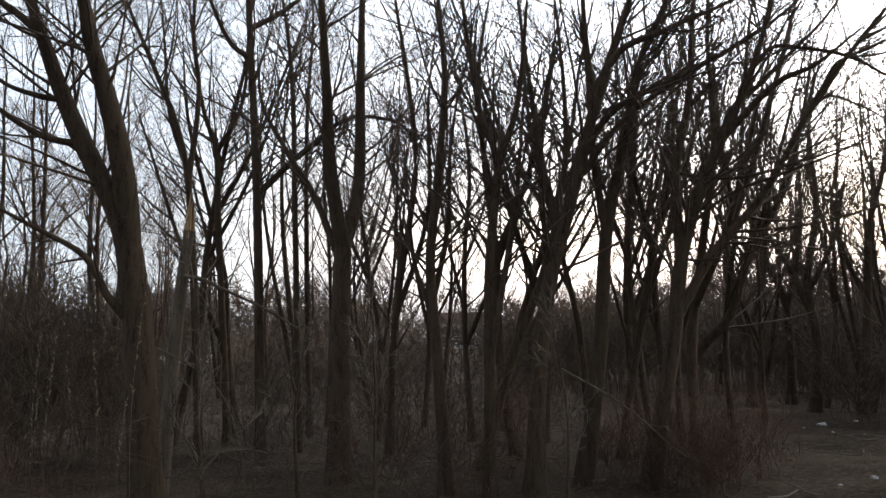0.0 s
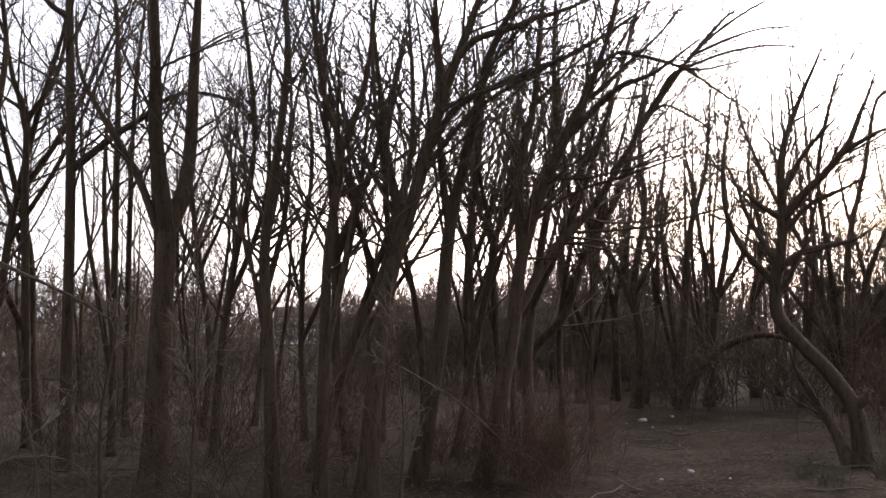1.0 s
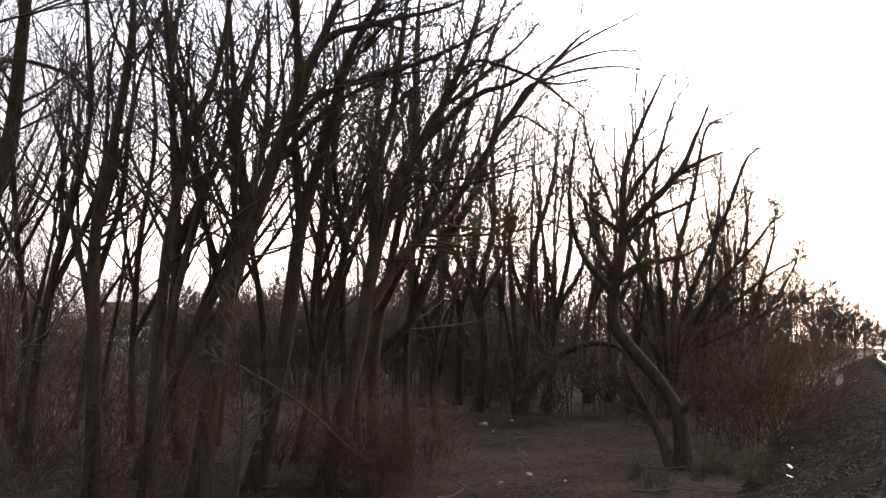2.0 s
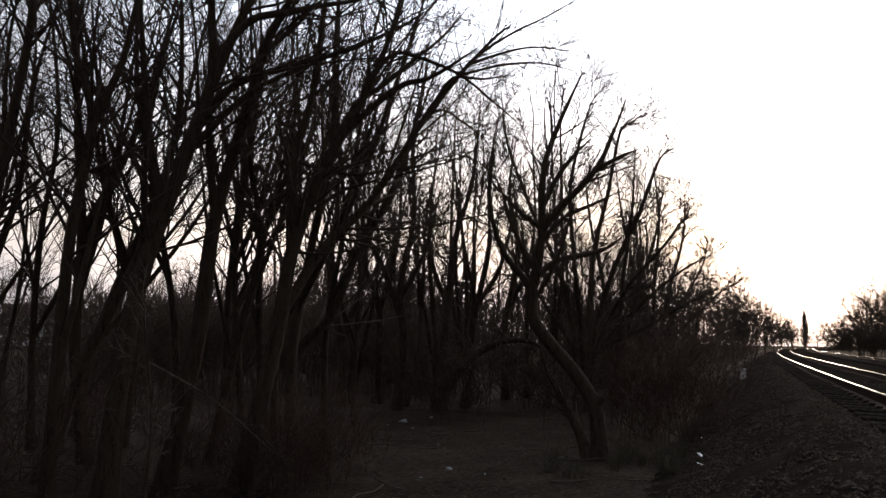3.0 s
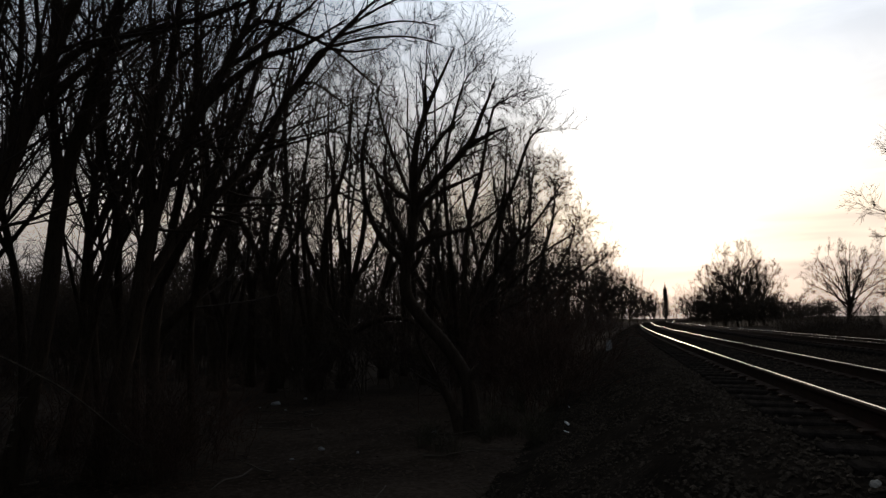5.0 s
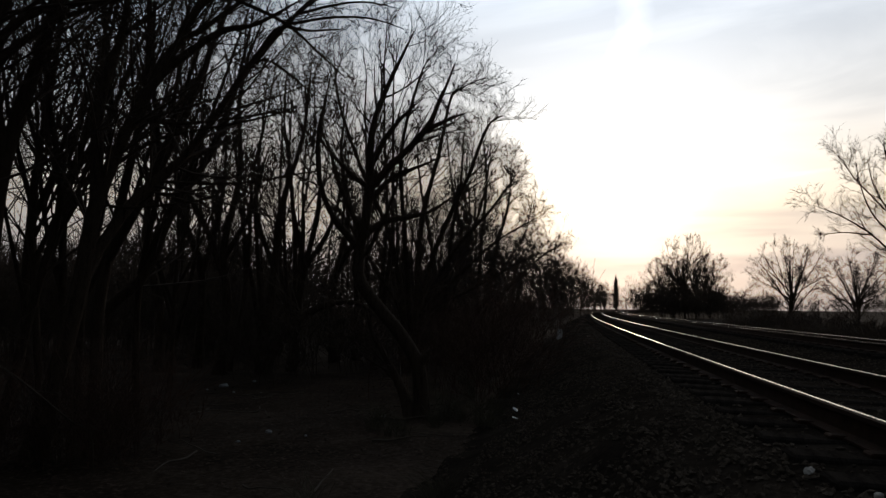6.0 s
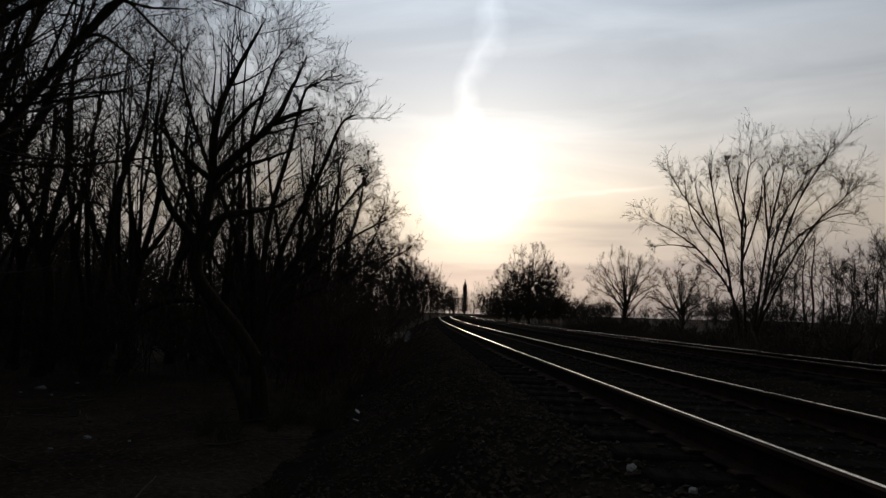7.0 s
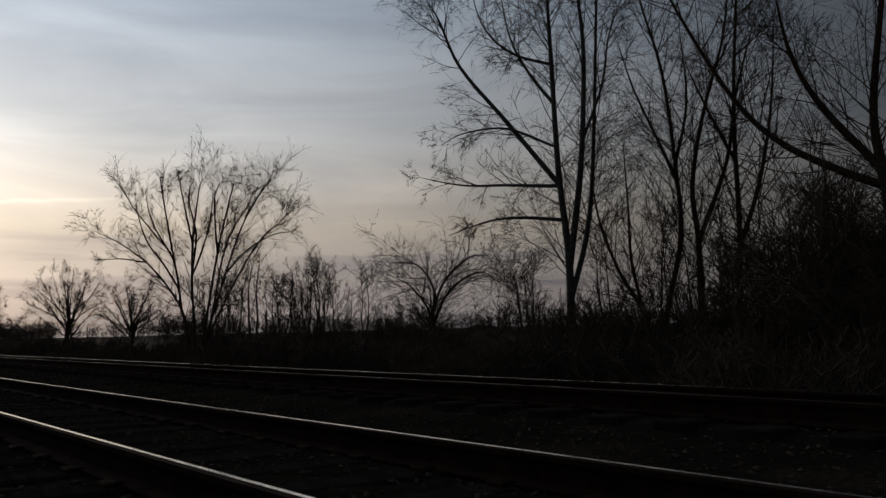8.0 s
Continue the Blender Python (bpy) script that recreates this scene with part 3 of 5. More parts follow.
tree("alder", -0.98, 13.97, -4.0, 18, [
    (0.076, [(0, 0.06), (0.13, 2.36), (0.52, 4.97), (0.41, 6.71), (0.19, 8.38), (0.1, 9.75)]),
    (0.046, [(0.18, 2.57), (0.61, 3.7), (0.78, 4.65), (0.75, 6.16), (0.94, 7.71)])])
tree("alder", 0.02, 10.30, 0.1, 19, [
    (0.084, [(0, -0.15), (-0.09, 1.56), (-0.17, 2.92), (-0.05, 4.08), (0.07, 5.43), (-0, 6.66), (-0.05, 8.36)]),
    (0.036, [(-0.08, 2.53), (0.09, 3.45), (0.14, 4.63), (0.34, 5.83)]),
    (0.031, [(-0.13, 2.23), (-0.37, 2.92), (-0.52, 3.62)])])
tree("alder", 0.56, 9.99, 3.2, 20, [
    (0.076, [(0, -0.13), (0.02, 1.2), (0.06, 2.87), (0.2, 4.14), (-0.02, 4.92), (-0.21, 6.44), (-0.32, 8)]),
    (0.038, [(0.2, 4.14), (0.46, 4.87), (0.59, 5.76), (0.7, 6.96)]),
    (0.035, [(0.04, 1.56), (0.23, 2.64), (0.37, 3.53)])])
tree("oak", 1.14, 10.14, 6.4, 21, [
    (0.122, [(-0, -0.24), (0.08, 1.18), (0.25, 2.49), (0.61, 3.76), (0.96, 4.99), (1.25, 5.8), (1.59, 6.78), (1.91, 8.06)]),
    (0.056, [(0.42, 3.16), (0.24, 4.16), (0.12, 5.35), (0.01, 6.57)]),
    (0.05, [(0.96, 4.99), (0.87, 6.02), (0.84, 7.24)]),
    (0.039, [(0.68, 3.91), (1.3, 4.73), (1.92, 5.24), (2.52, 5.6)]),
    (0.05, [(0.96, 5.1), (1.35, 5.7), (1.88, 5.95), (2.26, 6.17), (2.72, 6.41), (3.25, 6.73), (3.9, 7.2)]),
    (0.045, [(0.8, 4.3), (1.24, 5.01), (1.93, 5.4), (2.76, 5.78), (3.51, 6.24), (4.04, 6.67)])])
tree("alder", 0.52, 11.99, 2.5, 22, [
    (0.078, [(-0, -0.2), (0.52, 1.57), (1, 2.78), (1.3, 3.84), (1.47, 5.02), (1.44, 6.52), (1.32, 8.16)])])
tree("alder", 1.85, 10.74, 9.8, 23, [
    (0.113, [(0, -0.01), (0.32, 1.74), (0.46, 3.3), (0.78, 4.66), (1.02, 5.72), (1.46, 6.69), (1.76, 7.86)]),
    (0.05, [(0.46, 3.22), (0.33, 4.28), (0.3, 5.61), (0.19, 6.81)])])
tree("oak", 2.74, 10.55, 14.6, 24, [
    (0.125, [(0, 0.01), (0.39, 1.87), (0.54, 2.94), (0.93, 4.09), (1.35, 4.93), (1.73, 5.85), (2.02, 6.95)]),
    (0.071, [(0.54, 3.02), (0.53, 4.2), (0.77, 5.22), (0.92, 6.6), (1.07, 7.85)]),
    (0.059, [(0.43, 2.18), (0.98, 3.07), (1.6, 3.73), (2.03, 4.39), (2.5, 5.2), (3.33, 6.2), (3.69, 6.54)]),
    (0.047, [(1.18, 4.62), (1.87, 5.27), (2.38, 5.45), (2.96, 5.86)]),
    (0.032, [(1.38, 5.0), (1.57, 5.5), (1.91, 5.86), (2.26, 5.79), (2.8, 5.56), (3.23, 5.2), (3.61, 4.9)]),
    (0.04, [(0.97, 4.2), (1.3, 4.95), (1.7, 5.32), (2.11, 5.72), (2.56, 6.14), (2.95, 6.64)]),
    (0.016, [(0.56, 4.12), (1.29, 4.02), (2.01, 4.16), (2.57, 4.31), (2.98, 4.39)]),
    (0.018, [(0.6, 3.41), (1.21, 3.83), (2.0, 4.09), (2.71, 4.34), (3.26, 4.63)]),
    (0.016, [(1.3, 3.3), (2.3, 3.38), (3.1, 3.56), (3.57, 3.64)]),
    (0.015, [(0.5, 3.02), (0.94, 2.96), (1.59, 3.04), (1.94, 3.14)]),
    (0.022, [(2.07, 4.6), (2.57, 5.19), (3.03, 5.03), (3.41, 4.77)]),
    (0.022, [(2.5, 5.2), (2.8, 5.64), (3.27, 5.66), (3.75, 5.76)]),
    (0.032, [(2.4, 5.0), (3.1, 5.95), (3.7, 6.45), (4.3, 6.8), (4.9, 7.2)]),
    (0.024, [(3.1, 5.9), (3.6, 6.15), (4.1, 6.3), (4.7, 6.3)]),
    (0.022, [(2.8, 5.5), (3.4, 5.75), (3.9, 5.8), (4.4, 5.7)])], dense=1.15)
tree("alder", 4.44, 13.80, 17.8, 25, [
    (0.095, [(0, -0.02), (0.03, 1.46), (0.65, 2.24), (1.09, 3.42), (1.71, 4.49), (2.07, 5.78), (2.35, 7.19)])])
tree("alder", 2.84, 12.69, 12.6, 26, [
    (0.071, [(-0, 0.07), (0.35, 1.88), (0.6, 3.26), (0.39, 4.69), (0.37, 6.16), (0.25, 7.68)]),
    (0.042, [(0.51, 3.35), (0.92, 4.37), (1.08, 5.61), (1.07, 7.18)])])
tree("alder", 9.42, 19.92, 25.7, 27, [
    (0.14, [(0, -0.15), (0.18, 1.72), (0.06, 3.28), (0.4, 5.18), (0.36, 7.28), (0.72, 9.41)]),
    (0.082, [(0.12, 2.34), (-0.41, 3.76), (-0.94, 4.88), (-1.25, 6.51)]),
    (0.07, [(0.16, 2.96), (0.77, 4.37), (1.12, 5.96)])], dense=0.95, fine=0.0042)
tree("alder", 10.61, 19.87, 28.6, 28, [
    (0.132, [(0, -0.07), (0.29, 2.34), (0.49, 4.57), (1.01, 6.5), (1.23, 8.8)]),
    (0.072, [(0.29, 2.66), (-0.15, 4.1), (-0.35, 6.06)])], dense=0.95, fine=0.0042)
tree("alder", 11.85, 20.31, 30.8, 29, [
    (0.138, [(0, 0.01), (0.22, 2.36), (0.68, 4.66), (0.66, 6.68), (0.96, 8.72)]),
    (0.075, [(0.26, 2.69), (1.07, 4.16), (1.45, 6.14)]),
    (0.063, [(0.24, 3.02), (-0.12, 5.02)])], dense=0.95, fine=0.0042)
tree("alder", 9.97, 22.42, 24.3, 30, [
    (0.131, [(-0, -0.02), (0.04, 2.66), (-0.47, 4.16), (-0.72, 5.59), (-0.97, 7.6)]),
    (0.118, [(0.04, 2.66), (0.41, 4.15), (0.61, 5.75), (0.56, 8.1)])], dense=0.95, fine=0.0042)
tree("alder", 14.51, 22.18, 33.7, 31, [
    (0.127, [(0, -0.12), (-0.01, 2.41), (0.42, 4.8), (0.13, 6.88), (0.37, 8.78)]),
    (0.085, [(0.04, 2.78), (0.76, 4.24), (1.35, 6.07)])], dense=0.95, fine=0.0042)
tree("alder", 8.64, 21.90, 21.8, 32, [
    (0.138, [(0, -0.19), (-0.07, 1.71), (-0.47, 3.73), (-0.29, 5.79), (-0.62, 8.25), (-0.43, 10.58)]),
    (0.088, [(-0.05, 1.88), (0.54, 3.73), (0.65, 5.78)])], dense=0.95, fine=0.0042)
tree("oak", 10.19, 18.96, 28.8, 33, [
    (0.149, [(-0, -0.03), (0.31, 0.65), (1.06, 1.5), (1.87, 1.84), (2.58, 1.78), (3.06, 1.36)])], dense=0.3, fine=0.0042)
tree("willow", 8.26, 10.14, 40.5, 34, [
    (0.122, [(-0.06, 0), (-0.09, 0.54), (-0.17, 0.91), (-0.44, 1.35), (-0.83, 1.81), (-1.08, 2.19), (-1.09, 2.63)]),
    (0.085, [(-1.09, 2.63), (-0.99, 3.12), (-0.92, 3.61), (-0.93, 4.2), (-0.86, 4.79), (-0.63, 5.45), (-0.44, 5.89), (-0.26, 6.28)]),
    (0.055, [(-1.09, 2.63), (-1.26, 2.86), (-1.55, 3.23), (-1.73, 3.75), (-1.77, 4.31), (-1.7, 4.9)]),
    (0.06, [(-0.92, 3.61), (-0.62, 3.95), (-0.25, 4.31), (0.02, 4.66), (0.19, 5.09), (0.3, 5.35), (0.42, 5.7)]),
    (0.04, [(-1.04, 2.94), (-1.24, 3.31), (-1.45, 3.78), (-1.54, 4.15), (-1.69, 4.54)]),
    (0.08, [(-0.23, -0.02), (-0.39, 0.44), (-0.63, 0.9), (-0.86, 1.32), (-0.98, 1.75)]),
    (0.085, [(-0.14, 0.85), (-0.01, 0.96), (0.07, 1.09)]),
    (0.05, [(-1.0, 2.85), (-0.7, 3.11), (-0.28, 3.2), (0.05, 3.29), (0.41, 3.54)]),
    (0.045, [(-0.92, 4.02), (-0.69, 4.45), (-0.42, 4.79), (-0.12, 5.08)]),
    (0.04, [(-0.08, 4.49), (0.14, 4.63), (0.39, 4.76), (0.59, 4.84)]),
    (0.04, [(-0.92, 3.61), (-1.23, 3.85), (-1.52, 4.15), (-1.87, 4.55)]),
    (0.04, [(-0.96, 3.39), (-0.55, 3.81), (-0.09, 4.0), (0.32, 4.19)]),
    (0.035, [(-1.1, 2.41), (-0.92, 2.67), (-0.79, 2.93), (-0.56, 3.46), (-0.41, 4.07)])])
tree("coppice", 13.44, 17.16, 38.8, 35, [
    (0.091, [(0, 1.49), (-0.41, 3.65), (-1.21, 5.51), (-1.87, 7.39), (-2.05, 8.83)]),
    (0.091, [(0.15, 1.49), (-0.03, 3.96), (-0.13, 6.16), (0.31, 8.08), (0.62, 8.9)]),
    (0.091, [(0.31, 1.49), (0.44, 3.97), (0.88, 5.86), (1.26, 7.62), (1.74, 7.8)]),
    (0.091, [(0.38, 1.49), (0.91, 3.51), (1.75, 5.4), (2.22, 6.68), (2.69, 7.01)]),
    (0.086, [(0.46, 1.49), (1.3, 3.2), (2.38, 4.47), (3.17, 5.59)]),
    (0.074, [(0.54, 1.57), (1.61, 2.74), (2.7, 3.69), (3.8, 4.33)]),
    (0.069, [(0.57, 1.5), (1.92, 2.28), (3.01, 2.91), (3.96, 3.39)]),
    (0.08, [(-0.05, 1.49), (-0.86, 2.87), (-1.5, 3.94), (-2.44, 5.02)])], dense=0.95, fine=0.0042)
tree("coppice", 19.05, 20.20, 44.0, 36, [
    (0.088, [(0, 1.44), (-0.31, 3.62), (-0.82, 6.03), (-1.04, 8.06)]),
    (0.088, [(0.1, 1.44), (0.19, 3.82), (0.38, 6.03), (0.17, 8.06)]),
    (0.088, [(0.2, 1.44), (0.68, 3.63), (1.18, 5.43), (1.27, 7.04)]),
    (0.073, [(0.3, 1.44), (0.98, 3.03), (1.77, 4.43), (2.07, 5.63)]),
    (0.073, [(0.36, 1.44), (1.18, 2.44), (2.17, 3.43), (2.86, 3.84)])], dense=0.95, fine=0.0055)
tree("coppice", 16.11, 18.69, 41.6, 37, [
    (0.091, [(-0, 0.94), (-0.31, 3.72), (-0.65, 5.5), (-0.81, 7.12)]),
    (0.091, [(0.09, 0.95), (0.29, 3.71), (0.57, 5.47), (0.69, 7.44)]),
    (0.078, [(0.17, 0.95), (0.72, 3.36), (1.25, 4.93), (1.54, 6.52)])], dense=0.95, fine=0.0042)
tree("open", 37.23, 11.56, 73.6, 38, [
    (0.075, [(0, 0.84), (-0.34, 2.86), (-1.65, 4.8), (-3.01, 5.92), (-4.21, 6.53)]),
    (0.051, [(-1.85, 4.98), (-3, 5.24), (-4.19, 5.18)]),
    (0.066, [(-0.34, 2.94), (-0.72, 5.2), (-1.55, 6.39), (-2.55, 7.69), (-3.13, 8.82)]),
    (0.06, [(-0.46, 4.13), (-0.98, 6.8), (-1.33, 8.94), (-1.16, 8.89)]),
    (0.075, [(0.25, 1.22), (0.09, 5.2), (0.37, 8.45), (0.57, 9.23)]),
    (0.05, [(0.13, 6.01), (-0.4, 8.43), (-0.45, 9.03)]),
    (0.075, [(0.58, 1.21), (1.24, 5.48), (1.93, 8.64), (2.15, 8.93)]),
    (0.066, [(0.75, 1.47), (2.28, 6.58), (3.49, 8.83), (3.62, 8.84)]),
    (0.06, [(0.93, 1.73), (2.95, 5.76), (4.3, 7.17), (4.52, 7.46)]),
    (0.05, [(1.24, 5.75), (1.1, 8.2), (1.41, 8.9)]),
    (0.046, [(-0.15, 4.13), (0.21, 6.28), (-0.06, 7.9), (0.01, 8.99)]),
    (0.046, [(0.92, 2.52), (1.63, 6.02), (2.68, 7.97), (3.08, 8.96)]),
    (0.046, [(0.35, 4.13), (0.9, 6.83), (1.04, 8.47)]),
    (0.046, [(-0.4, 3.6), (-1.16, 4.93), (-1.87, 5.98), (-2.3, 7.3), (-2.44, 8.36)]),
    (0.046, [(1.63, 4.66), (2.68, 5.76), (3.89, 6.46), (4.85, 6.62)]),
    (0.04, [(-0.92, 5.46), (-1.73, 7.05), (-2, 8.51)])], dense=0.95, fine=0.0055)
tree("birch", 29.23, -4.83, 101.2, 39, [
    (0.174, [(0, 1.6), (-0.01, 4.34), (-0.26, 7.57), (-0.36, 11.55), (-0.43, 14.27), (-0.56, 18.22)]),
    (0.087, [(-0.24, 7.14), (-2.18, 9.64), (-3.89, 11.84), (-4.67, 13.75), (-5.17, 14.73)]),
    (0.063, [(-0.13, 5.66), (-1.56, 5.73), (-2.86, 5.64), (-4.4, 5.17)]),
    (0.063, [(-0.26, 6.53), (-2.17, 6.92), (-3.91, 7.12), (-5.56, 7.55)]),
    (0.111, [(0.05, 3.91), (0.58, 7.52), (0.83, 11.46), (0.69, 14.16), (0.61, 17.38)]),
    (0.095, [(0.18, 2.85), (0.85, 5.57), (1.16, 9.23), (1.44, 14.09), (1.7, 17.49)]),
    (0.06, [(-0.46, 9.67), (-1.36, 11.41), (-1.96, 13.04), (-2.33, 15.37)]),
    (0.045, [(-0.3, 8.23), (-2.09, 9.12), (-3.63, 8.99), (-4.53, 8.49)]),
    (0.05, [(-0.6, 11.57), (-1.99, 12.25), (-2.95, 13.36), (-3.45, 15.26)]),
    (0.05, [(0.45, 8.4), (1.37, 10.3), (1.78, 12.26), (2.61, 14.42)])], dense=0.95, fine=0.0055)
tree("alder", 26.49, -7.47, 107.8, 40, [
    (0.11, [(0, 1.72), (0.64, 4.55), (0.6, 7.08), (0.31, 10.49), (-0.32, 13.24), (-0.75, 16.47)]),
    (0.066, [(0.65, 6.3), (-0, 8.12), (-0.67, 10), (-1.16, 11.91)]),
    (0.066, [(0.64, 6.88), (1.08, 9.21), (0.95, 12.03)])], dense=0.95, fine=0.0055)
tree("alder", 25.17, -8.21, 110.3, 41, [
    (0.12, [(0, 1.69), (0.04, 4.23), (-0.05, 6.09), (0.43, 8.48), (1.19, 11.05), (1.54, 14.08)]),
    (0.078, [(0.06, 4.23), (1.03, 6.74), (1.4, 8.75), (2.04, 10.92)])], dense=0.95, fine=0.0055)
tree("alder", 23.85, -8.85, 112.7, 42, [
    (0.116, [(0, 1.49), (0.19, 4.58), (0.23, 8.11), (0.51, 11.71), (0.84, 15)]),
    (0.068, [(0.2, 4.23), (0.87, 6.1), (1.33, 8.33), (1.59, 11.15)]),
    (0.054, [(0.24, 6.33), (-0.48, 8.2), (-1.14, 9.95)])], dense=0.95, fine=0.0055)
tree("alder", 25.73, -6.53, 106.4, 43, [
    (0.085, [(-0, 1.92), (-0.74, 3.43), (-1.3, 5.16), (-1.51, 6.91)]),
    (0.071, [(0.18, 1.92), (-0.27, 3.78), (-0.35, 5.86), (-0.42, 8.18)])], dense=0.95, fine=0.0055)
tree("oak", 19.39, -10.94, 122.2, 44, [
    (0.18, [(-0, -0.2), (0.08, 2.54), (-0.01, 4.95), (-0.15, 6.86), (0.24, 9.75), (0.68, 12.34)]),
    (0.108, [(-0.1, 4.97), (-1.08, 5.49), (-2.37, 6.38), (-3.44, 7.73), (-4.68, 10.28), (-5.24, 11.78)]),
    (0.096, [(0.06, 5.52), (-1.23, 7.19), (-1.94, 8.71), (-2.24, 10.68)])], dense=0.95, fine=0.0055)
tree("apple", 33.78, 0.38, 90.7, 45, [
    (0.081, [(-0, 1.97), (0.27, 3.18), (-0.43, 4.41), (-1.64, 4.56)]),
    (0.081, [(0.12, 1.97), (0.65, 3.65), (1.77, 4.73), (2.75, 4.83)]),
    (0.072, [(0.24, 1.97), (1, 3.4), (2.24, 4.1), (3.2, 3.59)]),
    (0.063, [(0.05, 2.21), (-0.69, 3.44), (-1.41, 3.95)])], dense=0.95, fine=0.0055)


# ---- depth of the wood ----
def bearing(deg, d):
    return d * math.sin(radians(deg)), d * math.cos(radians(deg))


def scatter(templates, places, group, rng, smin=0.8, smax=1.2, label="", category="", level=None):
    """Copies of the templates at places; the first use of each template is the template itself."""
    used = set()
    for k, (x, y) in enumerate(places):
        i = k if k < len(templates) else int(rng.integers(len(templates)))
        m = pose(x, y, -0.04 if level is None else level(x, y), 0, 0, rng.uniform(0, 360))
        sc = rng.uniform(smin, smax)
        ob = templates[i]
        if i in used:
            ob = copy_thing(ob, m)
        else:
            used.add(i)
            ob.matrix_basis = m
            tagged(ob, label, category, group)
        ob.scale = (sc, sc, sc * rng.uniform(0.92, 1.1))


def polar(rng, n, a0, a1, d0, d1, keep):
    out = []
    for _ in range(n * 60):
        if len(out) >= n:
            break
        a, d = radians(rng.uniform(a0, a1)), math.sqrt(rng.uniform(d0 * d0, d1 * d1))
        x, y = d * math.sin(a), d * math.cos(a)
        if keep(x, y) and all((x - p) ** 2 + (y - q) ** 2 > 0.5 for p, q in out):
            out.append((x, y))
    return out


def in_wood(x, y):
    """Left of the line, clear of the embankment and of the glade in front of the arched tree."""
    s, o = off_line(x, y)
    glade = (x - 10.3) ** 2 / 12 + (y - 14.0) ** 2 / 30 < 1
    return o < -5.5 and not glade


def thick_wood(x, y):
    return in_wood(x, y) and not (y > 22 and -0.02 < x / y < 0.065) and not ((x - 9.5) ** 2 / 40 + (y - 13.0) ** 2 / 60 < 1)


RNG = np.random.default_rng(77)
WOOD = [simple_tree("woodland_tree", 200 + i, h, r, n, sp, per, 7, 5, 0.42, 0.12, 0.0045, 0.25, None, 30)
        for i, (h, r, n, sp, per) in enumerate([(10.5, 0.12, 1, 0.2, 13), (9.5, 0.10, 2, 0.16, 8), (9.0, 0.09, 3, 0.2, 6), (8.5, 0.10, 1, 0.35, 13), (10.0, 0.11, 2, 0.14, 8)])]
scatter(WOOD, polar(RNG, 54, -36, 46, 18, 44, thick_wood), "trees in the depth of the wood", RNG, 0.8, 1.15, "bare thin-stemmed tree in the depth of the wood", "tree")



def forked(x, y, seed, lean):
    """Woodland tree whose trunk forks into long limbs that rise side by side."""
    rng = np.random.default_rng(seed)
    h = rng.uniform(8.2, 10.5)
    lean = lean + rng.normal(0, 0.09)
    r = rng.uniform(0.05, 0.095)
    bow = rng.normal(0, 0.25)
    side = lambda f: h * lean * f + bow * math.sin(f * 3.1) + 0.12 * math.sin(f * 9 + seed)
    stems = [(r, [(side(f), h * f) for f in (0, 0.2, 0.4, 0.6, 0.8, 1.0)])]
    for k in range(int(rng.integers(2, 5))):
        f0 = rng.uniform(0.15, 0.5)
        turn = rng.choice((-1, 1)) * rng.uniform(0.12, 0.32)
        top = rng.uniform(0.75, 0.98)
        pts = [(side(f0) + (turn * (q ** 0.7) + lean * q) * (top - f0) * h, h * (f0 + (top - f0) * q)) for q in (0, 0.3, 0.6, 1.0)]
        stems.append((r * rng.uniform(0.45, 0.7), pts))
    return tree("alder", x, y, math.degrees(math.atan2(x, y)), seed, stems, 0.8, 0.003)


for k, (a, d) in enumerate([(-14.5, 17), (-8.2, 18.5), (-4.8, 16), (-1.8, 18), (1.6, 15.5), (4.2, 17), (5.6, 13.2), (7.6, 15), (10.6, 13.4), (12.8, 16), (15.8, 17), (17.6, 13.2), (20.4, 14.6), (22.6, 19), (26.2, 24), (-19.5, 16), (14.3, 14.2), (13.6, 19.0), (16.8, 15.4)]):
    forked(*bearing(a, d), 400 + k, 0.02 + 0.006 * max(a, 0))

EDGE = [simple_tree("coppice", 220 + i, h, 0.07, n, sp, 7, 6, 4, 0.34, 0.08, 0.0045, 0.15, None, 34)
        for i, (h, n, sp) in enumerate([(9.0, 6, 0.32), (8.2, 6, 0.4), (8.8, 5, 0.28)])]
edge_places = []
for s in np.concatenate([np.arange(30, 60, 4.5), np.arange(60, 190, 10.0)]):
    for o in ((-5.2, -10.5) if s > 40 else (-5.6,)):
        px, py, _ = on_line(s + RNG.uniform(-2, 2), o - RNG.uniform(0, 2.5))
        edge_places.append((float(px), float(py)))
scatter(EDGE, edge_places, "coppice along the railway", RNG, 0.85, 1.1, "bare bushy coppice beside the railway", "tree")

THICKET = [shrub("thicket", 240 + i, h, 16, 6, 5, 0.5, 0.0062, BRUSH, 0.012, 0.34, 0.3) for i, h in enumerate((1.9, 2.5, 1.6))]
scatter(THICKET, polar(RNG, 88, -38, 46, 20, 50, thick_wood), "thickets of the wood", RNG, 0.8, 1.25, "dense leafless brown thicket under the trees", "bush")
BELT = [shrub("tall_thicket", 246 + i, h, 22, 7, 5, 0.4, 0.008, BRUSH, 0.016, 0.35, 0.4) for i, h in enumerate((3.5, 3.1))]
scatter(BELT, [bearing(q, 33 + 5 * math.sin(q * 2.3)) for q in np.arange(5.0, 30.0, 1.2)], "tall thickets at the back of the wood", RNG, 0.85, 1.15, "tall dense leafless thicket at the wood's far side", "bush")

